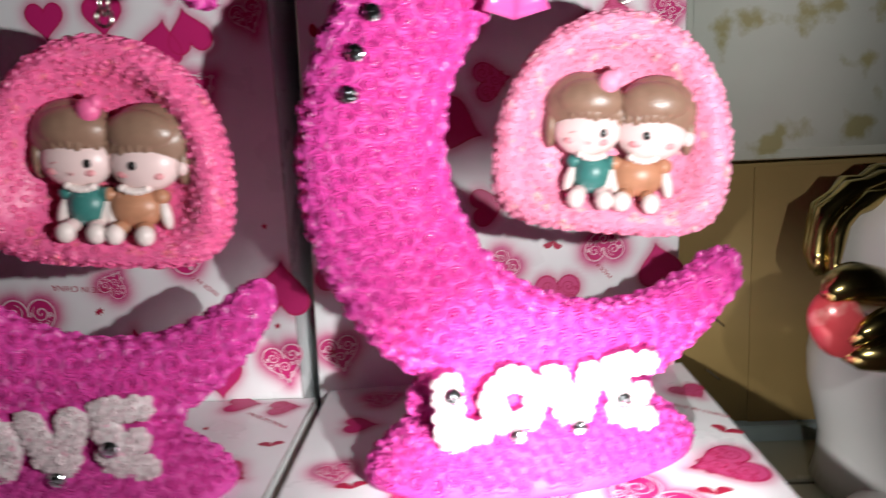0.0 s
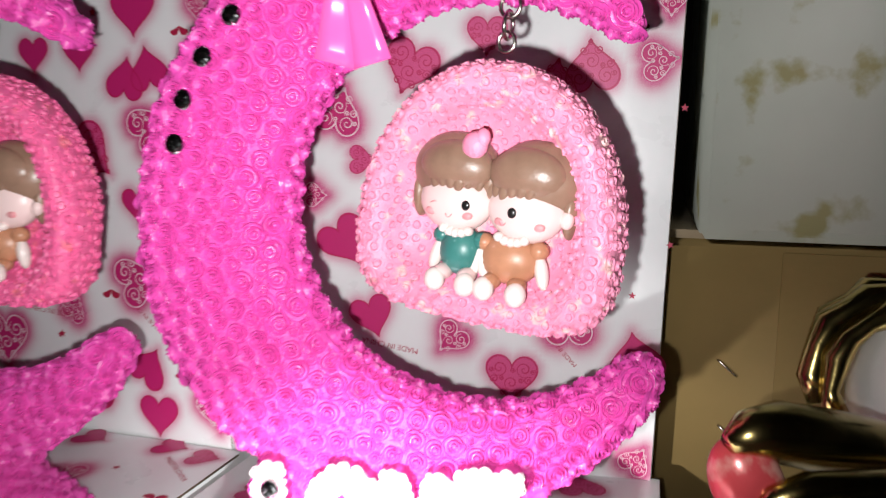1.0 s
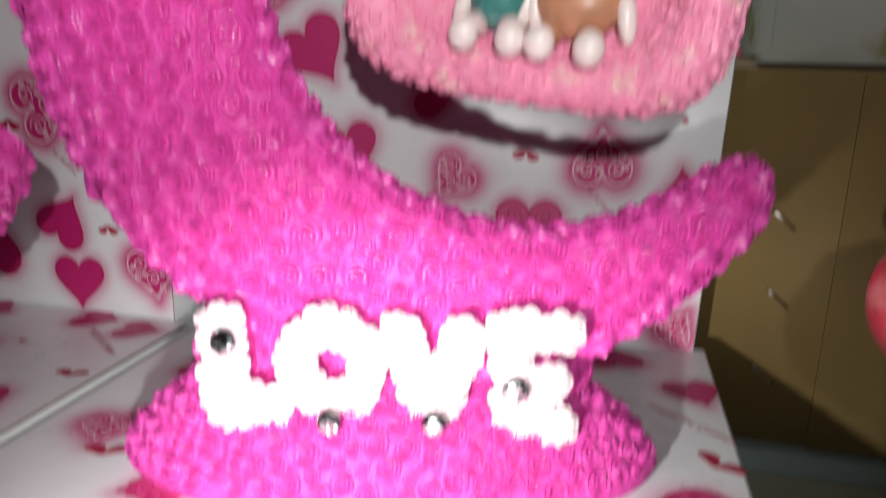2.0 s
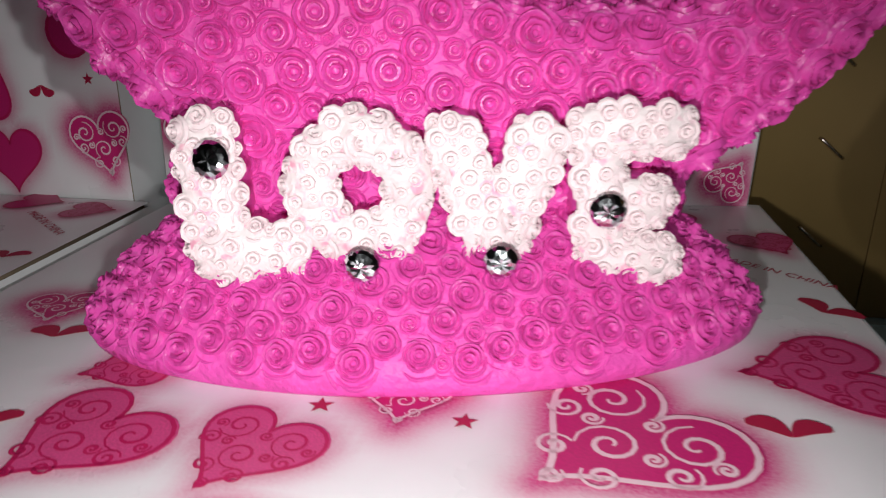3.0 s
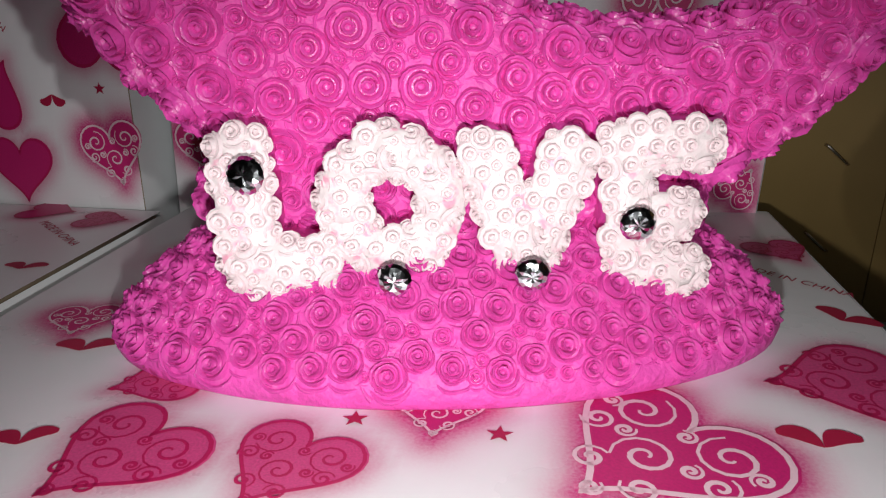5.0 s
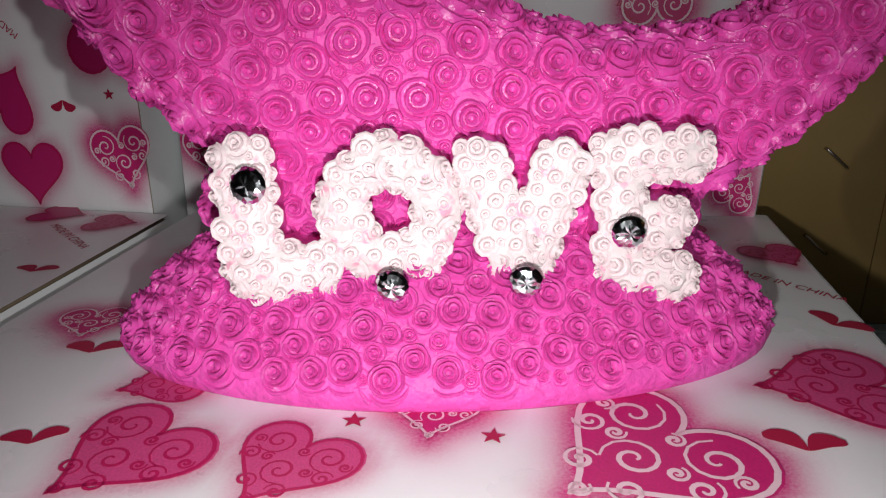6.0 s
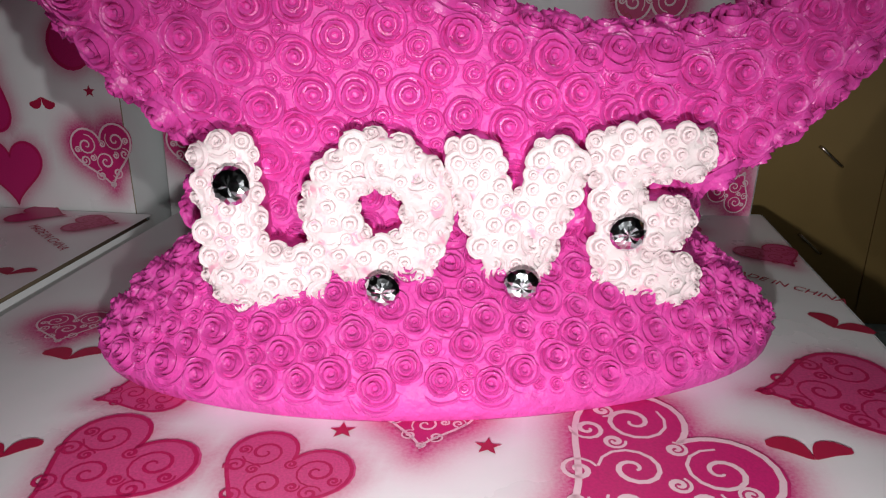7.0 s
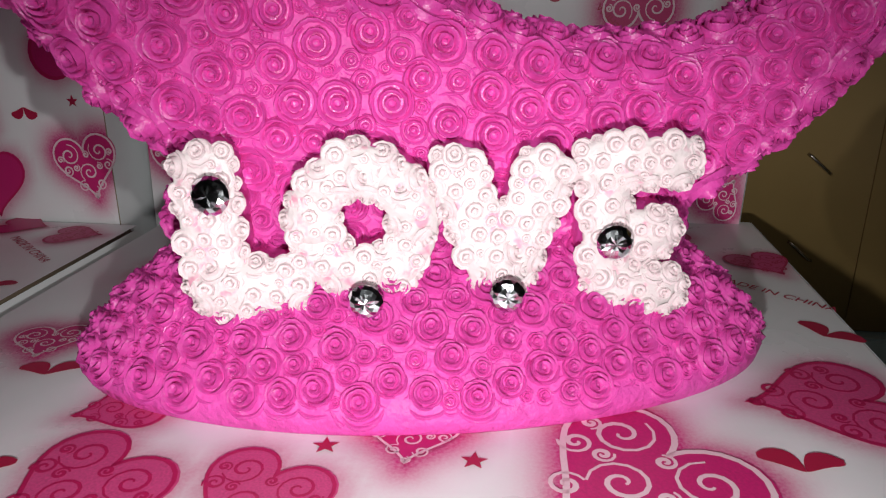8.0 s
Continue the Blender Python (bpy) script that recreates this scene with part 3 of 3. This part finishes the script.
def gem_mesh():
    """A round faceted glass stone, one unit across, its table towards z: rings of small uneven facets."""
    rnd = random.Random(12)
    bm = bmesh.new()
    rings = []
    for r, z, n, wild in ((0.46, -0.14, 16, 0.0), (0.50, 0.0, 16, 0.0), (0.41, 0.10, 16, 0.018), (0.29, 0.15, 16, 0.022), (0.16, 0.17, 16, 0.016)):
        shift = 0.5 * (len(rings) % 2)
        rings.append([bm.verts.new((r * math.cos(2 * math.pi * (k + shift) / n), r * math.sin(2 * math.pi * (k + shift) / n), z + rnd.uniform(-wild, wild))) for k in range(n)])
    for level, (a, b) in enumerate(zip(rings, rings[1:])):
        o = 1 - level % 2
        for k in range(16):
            bm.faces.new((a[k], a[(k + 1) % 16], b[(k + (0 if o else 1)) % 16]))
            bm.faces.new((a[(k + (1 if o else 0)) % 16], b[(k + 1) % 16], b[k]))
    c = bm.verts.new((0, 0, 0.165))
    for k in range(16):
        bm.faces.new((rings[-1][k], rings[-1][(k + 1) % 16], c))
    bmesh.ops.recalc_face_normals(bm, faces=bm.faces)
    return mesh_of("rhinestone", bm, rhinestone, False)


GEM = gem_mesh()
FRONT = Vector((0, -1, 0))


def stroke_bm(strokes, width, y0, y1):
    """Letter body: thick rounded strokes in the x-z plane from depth y0 (front) to y1."""
    bm = bmesh.new()
    turnover = 0
    for pts in strokes:
        for (ax, az), (bx, bz) in zip(pts, pts[1:]):
            turnover += 1
            y0 += 0.00023 if turnover % 2 else -0.00016
            d = Vector((bx - ax, 0, bz - az))
            l = d.length
            d.normalize()
            side = Vector((-d.z, 0, d.x))
            outline = []
            for k in range(9):
                q = math.pi / 2 + math.pi * k / 8
                outline.append(Vector((ax, 0, az)) + width / 2 * (math.cos(q) * d * 0.8 + math.sin(q) * side))
            for k in range(9):
                q = -math.pi / 2 + math.pi * k / 8
                outline.append(Vector((bx, 0, bz)) + width / 2 * (math.cos(q) * d * 0.8 + math.sin(q) * side))
            rows = []
            for y, s in ((y1, 1.06), (y0 + 0.0012, 1.02), (y0, 0.93)):
                mid = Vector(((ax + bx) / 2, 0, (az + bz) / 2))
                rows.append([bm.verts.new(mid + (p - mid) * s + Vector((0, y, 0))) for p in outline])
            for level, (a, b) in enumerate(zip(rows, rows[1:])):
                for k in range(len(a)):
                    bm.faces.new((a[k], a[(k + 1) % len(a)], b[(k + 1) % len(a)], b[k])).material_index = 1 - level
            bm.faces.new(rows[-1])
    bmesh.ops.recalc_face_normals(bm, faces=bm.faces)
    return bm


ring_o = [(0.0001 + 0.0095 * math.cos(2 * math.pi * k / 16), 0.0369 + 0.0103 * math.sin(2 * math.pi * k / 16)) for k in range(17)]
LETTERS = [
    ("letter", [[(-0.0280, 0.0476), (-0.0275, 0.0250)], [(-0.0276, 0.0246), (-0.0145, 0.0242)], [(-0.0205, 0.0215), (-0.0178, 0.0195)]], 0.0106),
    ("letter", [ring_o], 0.0092),
    ("letter", [[(0.0177, 0.0468), (0.0256, 0.0262)], [(0.0275, 0.0262), (0.0339, 0.0468)]], 0.0102),
    ("letter", [[(0.0454, 0.0474), (0.0474, 0.0232)], [(0.0440, 0.0478), (0.0600, 0.0479)], [(0.0476, 0.0342), (0.0572, 0.0340)], [(0.0478, 0.0228), (0.0597, 0.0222)]], 0.0090),
]


def moon_lamp(m, label):
    lamp = thing("moon_lamp", m, label, "lamp", "pink moon lamps")
    rnd = random.Random(4)
    part("base", base_bm(), pink_body, lamp)
    part("moon", moon_bm(), pink_body, lamp)
    part("neck", neck_bm(), pink_body, lamp)
    on_base = scatter(neck_bm(), 0.0024, 0.0045, 4000, 6, lambda p, n: n[1] < 0.3 and p[2] > 0.022)
    on_base += scatter(base_bm(), 0.0014, 0.0046, 30000, 1, lambda p, n: p[2] > 0.0070 and n[2] > -0.2)
    on_moon = scatter(moon_bm(), 0.0015, 0.0056, 70000, 2, lambda p, n: n[1] < 0.55)
    near = [w for w in on_moon if w[0].z < 0.085 and w[1].y < -0.2]
    singles = (on_base + near)[:420]
    rest = [w for w in on_moon if not (w[0].z < 0.085 and w[1].y < -0.2)] + (on_base + near)[420:]
    for k, (p, n, r) in enumerate(singles):
        ob = new("rose", ROSES[k % 5])
        ob.parent = lamp
        ob.matrix_local = rose_pose(p, n, r, rnd.uniform(0, 6.28))
    joined("rose_relief", ROSES, [rose_pose(p, n, r, rnd.uniform(0, 6.28)) for p, n, r in rest], pink_paint, lamp)
    for k, (name, strokes, width) in enumerate(LETTERS):
        letter = part(name, stroke_bm(strokes, width, -0.0010, 0.012), [white_paint, pink_body], lamp, "white-painted letter %s covered in tiny roses" % "LOVE"[k])
        spots = scatter(stroke_bm(strokes, width, -0.0010, 0.012), 0.0013, 0.0026, 6000, 20 + k, lambda p, n: abs(n[1]) > 0.3)
        spots = [(p, n if n.y < 0 else -n, r) for p, n, r in spots]
        for j, (p, n, r) in enumerate(spots):
            ob = new("rose", SMALL[j % 4])
            ob.parent = letter
            ob.matrix_local = rose_pose(p, (n + FRONT * 0.6).normalized(), r, rnd.uniform(0, 6.28))
    stones = [((-0.0262, -0.0040, 0.0440), 0.0072), ((0.0002, -0.0055, 0.0236), 0.0068), ((0.0267, -0.0055, 0.0240), 0.0068), ((0.0470, -0.0040, 0.0335), 0.0070)]
    stones += [((-0.0590, 0.0030, 0.1655), 0.0070), ((-0.0555, 0.0030, 0.1805), 0.0070), ((-0.0480, 0.0030, 0.1950), 0.0070), ((-0.0375, 0.0030, 0.2085), 0.0070), ((-0.0240, 0.0030, 0.2200), 0.0070)]
    for p, d in stones:
        ob = new("rhinestone", GEM)
        ob.parent = lamp
        tilt = Vector((rnd.uniform(-0.18, 0.05), -1, rnd.uniform(-0.05, 0.2))).normalized()
        ob.matrix_local = Matrix.Translation(p) @ tilt.to_track_quat("Z", "Y").to_matrix().to_4x4() @ Matrix.Rotation(rnd.uniform(0, 1), 4, "Z") @ Matrix.Diagonal((d, d, d, 1))
        tagged(ob, "round clear faceted rhinestone")
    bow(lamp)
    return lamp


def ribbon_bm(path, half, thick=0.0005):
    """A ribbon along path, half the given width to each side, with real thickness: rows of place and side direction."""
    bm = bmesh.new()
    rows = []
    for k, (p, side) in enumerate(path):
        p, side = Vector(p), Vector(side).normalized()
        a, b = Vector(path[max(0, k - 1)][0]), Vector(path[min(len(path) - 1, k + 1)][0])
        n = (b - a).normalized().cross(side) * thick
        w = half[k] if isinstance(half, list) else half
        rows.append([bm.verts.new(p + e * w * side + q * n) for e, q in ((-1, -1), (-0.35, -0.4), (0.35, -0.4), (1, -1), (1, 1), (0.35, 1.6), (-0.35, 1.6), (-1, 1))])
    for a, b in zip(rows, rows[1:]):
        for j in range(8):
            bm.faces.new((a[j], a[(j + 1) % 8], b[(j + 1) % 8], b[j]))
    bm.faces.new(rows[0])
    bm.faces.new(rows[-1][::-1])
    bmesh.ops.recalc_face_normals(bm, faces=bm.faces)
    return bm


def bow(lamp):
    """A shiny ribbon bow on the moon's upper arm: two loops, two tails and a knot."""
    c = Vector((0.004, 0.000, 0.222))
    for sx in (-1, 1):
        loop = [(c + Vector((sx * (0.010 - 0.010 * math.cos(q)), -0.003 - 0.004 * math.sin(q), 0.002 * math.sin(q / 2))), (0, 0.15, 1)) for q in (2 * math.pi * k / 14 for k in range(15))]
        part("ribbon_loop", ribbon_bm(loop, [0.004 + 0.0035 * math.sin(math.pi * k / 14) for k in range(15)]), ribbon_pink, lamp)
        end = 0.006 if sx > 0 else -0.004
        tail = [(c + Vector((sx * 0.001 + end * k / 7, -0.004 - 0.0030 * math.sin(k * 0.7), -0.0043 * k)), (1, -0.25 * sx, 0.25 * sx * k / 7)) for k in range(8)]
        part("ribbon_tail", ribbon_bm(tail, [0.0030 + 0.0006 * k for k in range(8)]), ribbon_pink, lamp)
    bm = bmesh.new()
    ball(bm, c + Vector((0, -0.0045, 0)), (0.0050, 0.0034, 0.0055))
    part("knot", bm, ribbon_pink, lamp)


LAMP = pose(0.038, 0.285, 0, 0, 0, 12)
near_lamp = moon_lamp(LAMP, "pink crescent moon lamp moulded with roses and white LOVE lettering")
LEFT = Vector((-0.2075, -0.030, 0))
second_lamp = copy_thing(near_lamp, Matrix.Translation(LEFT) @ LAMP)
second_lamp["label"] = "second pink rose-covered moon lamp with LOVE lettering, beside the first"


# ---- hanging ornaments ----
def egg(k, n, grow=1.0):
    """The ornament's outline: a steep arch over a flat foot with rounded corners."""
    q = 2 * math.pi * k / n
    x, z = math.sin(q), math.cos(q)
    if z > 0:
        return 0.0487 * math.copysign(abs(x) ** 0.96, x) * grow, (0.0615 * z - 0.0150) * grow
    return 0.0487 * math.copysign(abs(x) ** 0.46, x) * grow, (-0.0295 * abs(z) ** 0.62 - 0.0150) * grow


def ornament_bm():
    """A thick plaque with a hollowed cave: front faces -y."""
    bm = bmesh.new()
    n = 48
    prof = [(0.30, 0.018), (0.72, 0.018), (0.90, 0.015), (0.985, 0.008), (0.985, -0.004), (0.955, -0.0090), (0.90, -0.0110), (0.82, -0.0105), (0.74, -0.0070), (0.67, -0.0025), (0.58, 0.0005), (0.35, 0.0025), (0.05, 0.003)]
    rings = [[bm.verts.new((egg(k, n, g)[0], y, egg(k, n, g)[1])) for k in range(n)] for g, y in prof]
    for a, b in zip(rings, rings[1:]):
        for k in range(n):
            bm.faces.new((a[k], a[(k + 1) % n], b[(k + 1) % n], b[k]))
    bm.faces.new(rings[0])
    bm.faces.new(rings[-1][::-1])
    bmesh.ops.recalc_face_normals(bm, faces=bm.faces)
    return bm


def doll(parent, x, girl):
    """A small seated painted doll in half relief, as one plain mesh."""
    bm = bmesh.new()
    mats = [skin, hair, teal if girl else tan, cream, black_dot, parent_pink, blush]
    s = 1 if girl else -1
    fx, fz = x + s * 0.0008, -0.0018
    ball(bm, (fx, -0.0045, fz), (0.0138, 0.0080, 0.0114), 0, 28)
    ball(bm, (x - s * 0.0012, -0.0020, 0.0080), (0.0164, 0.0100, 0.0138), 1, 28)
    ball(bm, (x - s * 0.0140, -0.0015, -0.0010), (0.0030, 0.0060, 0.0092), 1, 14)
    ball(bm, (fx, -0.0072, 0.0100), (0.0138, 0.0066, 0.0092), 1, 24)
    for k in range(9):
        q = (k - 4) / 4
        drop = 0.0006 * math.sin(k * 2.3) + (0.0 if girl else 0.0022 * q)
        ball(bm, (fx + 0.0122 * q, -0.0118 + 0.0052 * q * q, 0.0062 + drop), (0.0024, 0.0013, 0.0040), 1, 10, pose(0, 0, 0, 0, 6 * q if girl else 14, 0))
    if girl:
        ball(bm, (x + 0.0080, -0.0105, 0.0178), (0.0046, 0.0035, 0.0048), 5, 14, pose(0, 0, 0, 0, 30, 0))
        ball(bm, (x + 0.0108, -0.0110, 0.0205), (0.0026, 0.0024, 0.0034), 5, 10)
        tube(bm, [(fx - 0.0068 + 0.0009 * k, -0.0119 + 0.0002 * abs(k - 2), -0.0032 + 0.0007 * (1 - abs(k - 2) / 2)) for k in range(5)], 0.00025, 6, 6)
    else:
        ball(bm, (x + 0.0138, -0.0060, -0.0030), (0.0024, 0.0022, 0.0032), 0, 10)
    ball(bm, (fx + (0.0066 if girl else -0.0024), -0.0118 if girl else -0.0124, -0.0026), (0.0016, 0.0007, 0.0018), 4, 12)
    mouth = fx + (0.0008 if girl else -0.0056)
    tube(bm, [(mouth + 0.0006 * k, -0.0124 if girl else -0.0117, -0.0074 + 0.0003 * k * k) for k in (-2, -1, 0, 1, 2)], 0.0002, 6, 6)
    for sx in (-1, 1):
        ball(bm, (fx + sx * 0.0068, -0.0103, -0.0062), (0.0022, 0.0011, 0.0015), 6, 12)
    bz = -0.0195
    wide = 0.0082 if girl else 0.0108
    ball(bm, (x + s * 0.0045, -0.0040, bz), (wide, 0.0070, 0.0088), 2, 20)
    for sx in (-1, 1):
        ball(bm, (x + s * 0.0045 + sx * wide * 0.92, -0.0048, bz + 0.0046), (0.0036, 0.0036, 0.0032), 2, 12)
        ball(bm, (x + s * 0.0045 + sx * wide * 1.1, -0.0052, bz - 0.0025), (0.0024, 0.0028, 0.0062), 3, 12, pose(0, 0, 0, 0, -14 * sx, 0))
        ball(bm, (x + s * 0.0045 + sx * 0.0046, -0.0080, bz - 0.0078), (0.0032, 0.0056, 0.0030), 2 if not girl else 0, 12)
        ball(bm, (x + s * 0.0045 + sx * 0.0058, -0.0122, bz - 0.0102), (0.0038, 0.0034, 0.0042), 3, 14)
    for k in range(5):
        q = (k - 2) / 2
        ball(bm, (x + s * 0.0035 + 0.0046 * q, -0.0088, bz + 0.0078 - 0.0012 * (1 - q * q)), (0.0019, 0.0024, 0.0017), 3, 10)
    return part("doll", bm, mats, parent, "seated doll in a %s with brown hair" % ("teal dress" if girl else "tan coat"))


def ornament(m, paint, roses, label):
    global parent_pink
    parent_pink = paint
    ob = thing("hanging_ornament", m, label, "ornament", "hanging cave ornaments")
    part("plaque", ornament_bm(), paint, ob)
    rnd = random.Random(8)
    spots = scatter(ornament_bm(), 0.0016, 0.0032, 16000, 5, lambda p, n: n[1] < 0.5 and (p[1] < 0.004 or (p[0] / 0.033) ** 2 + (p[2] / 0.034) ** 2 > 1 or p[2] > 0.012))
    joined("rose_relief", roses, [rose_pose(p, n, r, rnd.uniform(0, 6.28), 0.05, 0.8) for p, n, r in spots], paint, ob)
    doll(ob, -0.0108, True)
    doll(ob, 0.0168, False)
    for j, (z, r, turn) in enumerate(((0.0530, 0.0030, 0), (0.0585, 0.0040, 90), (0.0650, 0.0036, 0))):
        bm = bmesh.new()
        tube(bm, [(r * math.cos(q) * (1 if turn == 0 else 0), r * math.cos(q) * (0 if turn == 0 else 1), z + 1.15 * r * math.sin(q)) for q in (2 * math.pi * k / 14 for k in range(14))], 0.00075, closed=True)
        part("chain_link", bm, steel, ob)
    return ob


HOT = [rose_mesh("rose", 60 + k, hot_pink, ((1.05, 4), (0.55, 3)), 4) for k in range(2)]
ornament(pose(0.0836, 0.3090, 0.1480, 0, 6, -9), pale_pink, PALE, "pale pink egg-shaped ornament with two dolls, hanging in the moon")
ornament(pose(-0.1205, 0.2870, 0.1470, 0, 6, 5), hot_pink, HOT, "deep pink egg-shaped ornament with two dolls, in the second moon")


# ---- the ceramic duck ----
def duck():
    """A glazed duck figure as one plain mesh: head, crest, open bill, cheek, body and foot."""
    bm = bmesh.new()
    ball(bm, (0.1193, 0.101, -0.0040), (0.0560, 0.0540, 0.0560), 0, 56)
    crest = [(0.0476, 0.080, -0.0033, 0.0036), (0.0455, 0.084, 0.0068, 0.0058), (0.0479, 0.088, 0.0185, 0.0046), (0.0521, 0.091, 0.0265, 0.0070), (0.0593, 0.093, 0.0328, 0.0050), (0.0666, 0.095, 0.0373, 0.0070), (0.0755, 0.097, 0.0396, 0.0050), (0.0853, 0.100, 0.0420, 0.0062), (0.0962, 0.103, 0.0450, 0.0036)]
    tube(bm, [q[:3] for q in crest], [q[3] for q in crest], 1, 16)
    tube(bm, [(x + 0.006, y - 0.006, z - 0.004) for x, y, z, r in crest], [0.0046 + 0.0014 * math.cos(2.6 * k) for k in range(9)], 1, 14)
    tube(bm, [(x + 0.002, y + 0.008, z + 0.002) for x, y, z, r in crest], [0.0052 + 0.0016 * math.sin(2.9 * k) for k in range(9)], 1, 14)
    upper = [(0.0060, -0.0080, 0.0100, 0.0030), (0.0120, -0.0040, 0.0122, 0.0072), (0.0215, 0.0040, 0.0108, 0.0098), (0.0340, 0.0150, 0.0060, 0.0104), (0.0480, 0.0270, 0.0012, 0.0100), (0.0640, 0.0400, -0.0046, 0.0094), (0.0810, 0.0530, -0.0104, 0.0086), (0.0990, 0.0640, -0.0166, 0.0080)]
    tube(bm, [q[:3] for q in upper], [q[3] for q in upper], 1, 22)
    lower = [(0.0150, -0.0090, -0.0090, 0.0030), (0.0195, -0.0110, -0.0046, 0.0046), (0.0293, -0.0070, -0.0012, 0.0050), (0.0441, 0.0040, -0.0030, 0.0046), (0.0637, 0.0210, -0.0065, 0.0042), (0.0895, 0.0430, -0.0124, 0.0040)]
    tube(bm, [q[:3] for q in lower], [q[3] for q in lower], 1, 18)
    scroll = [(0.0150, -0.0040, -0.0150, 0.0034), (0.0206, -0.0060, -0.0162, 0.0060), (0.0279, -0.0070, -0.0154, 0.0080), (0.0385, 0.0000, -0.0150, 0.0078), (0.0502, 0.0100, -0.0136, 0.0062), (0.0642, 0.0240, -0.0132, 0.0044), (0.0800, 0.0400, -0.0140, 0.0030)]
    tube(bm, [q[:3] for q in scroll], [q[3] for q in scroll], 1, 22)
    ball(bm, (0.0125, -0.0030, -0.0035), (0.0110, 0.0085, 0.0150), 2, 26, pose(0, 0, 0, 0, -22, 0))
    ball(bm, (0.0860, 0.0520, -0.0255), (0.0180, 0.0160, 0.0110), 0, 28, pose(0, 0, 0, 0, 12, 0))
    ball(bm, (0.0925, 0.0580, 0.0320), (0.0050, 0.0030, 0.0065), 3, 14, pose(0, 0, 0, 0, 30, 0))
    rows = ((-0.030, 0.044), (-0.044, 0.050), (-0.058, 0.052), (-0.074, 0.051), (-0.090, 0.047), (-0.106, 0.043), (-0.120, 0.043), (-0.1345, 0.046))
    tube(bm, [(0.1080 - 0.0004 * k, 0.100, z) for k, (z, r) in enumerate(rows)], [r for z, r in rows], 0, 44)
    hem = [(0.1075 + 0.052 * math.cos(radians(a)), 0.100 + 0.052 * math.sin(radians(a)), -0.062 - 0.018 * math.sin(radians(3 * a))) for a in range(-110, -20, 10)]
    tube(bm, hem, [0.0020, 0.0038, 0.0030, 0.0042, 0.0032, 0.0042, 0.0030, 0.0038, 0.0020], 1, 12)
    ball(bm, (0.0820, 0.0560, -0.1275), (0.0300, 0.0240, 0.0085), 0, 32)
    ob = new("duck_figure", mesh_of("duck_figure", bm, [ceramic, gold, red_lustre, black_dot]))
    return tagged(ob, "white glazed ceramic duck figure with gold and red bill", "figurine")


d = duck()
d.matrix_world = pose(0.158, 0.292, 0.068)

# ---- floor tiles ----
tile = mesh_of("floor_tile", box_bm(0.002, 0.298, 0.002, 0.298, -0.006, 0, 0.001), tile_glaze, False)
for i in range(-5, 6):
    for j in range(-5, 5):
        ob = new("tile", tile)
        ob.parent = room
        ob.location = (0.06 + 0.3 * i, 0.10 + 0.3 * j, FLOOR)
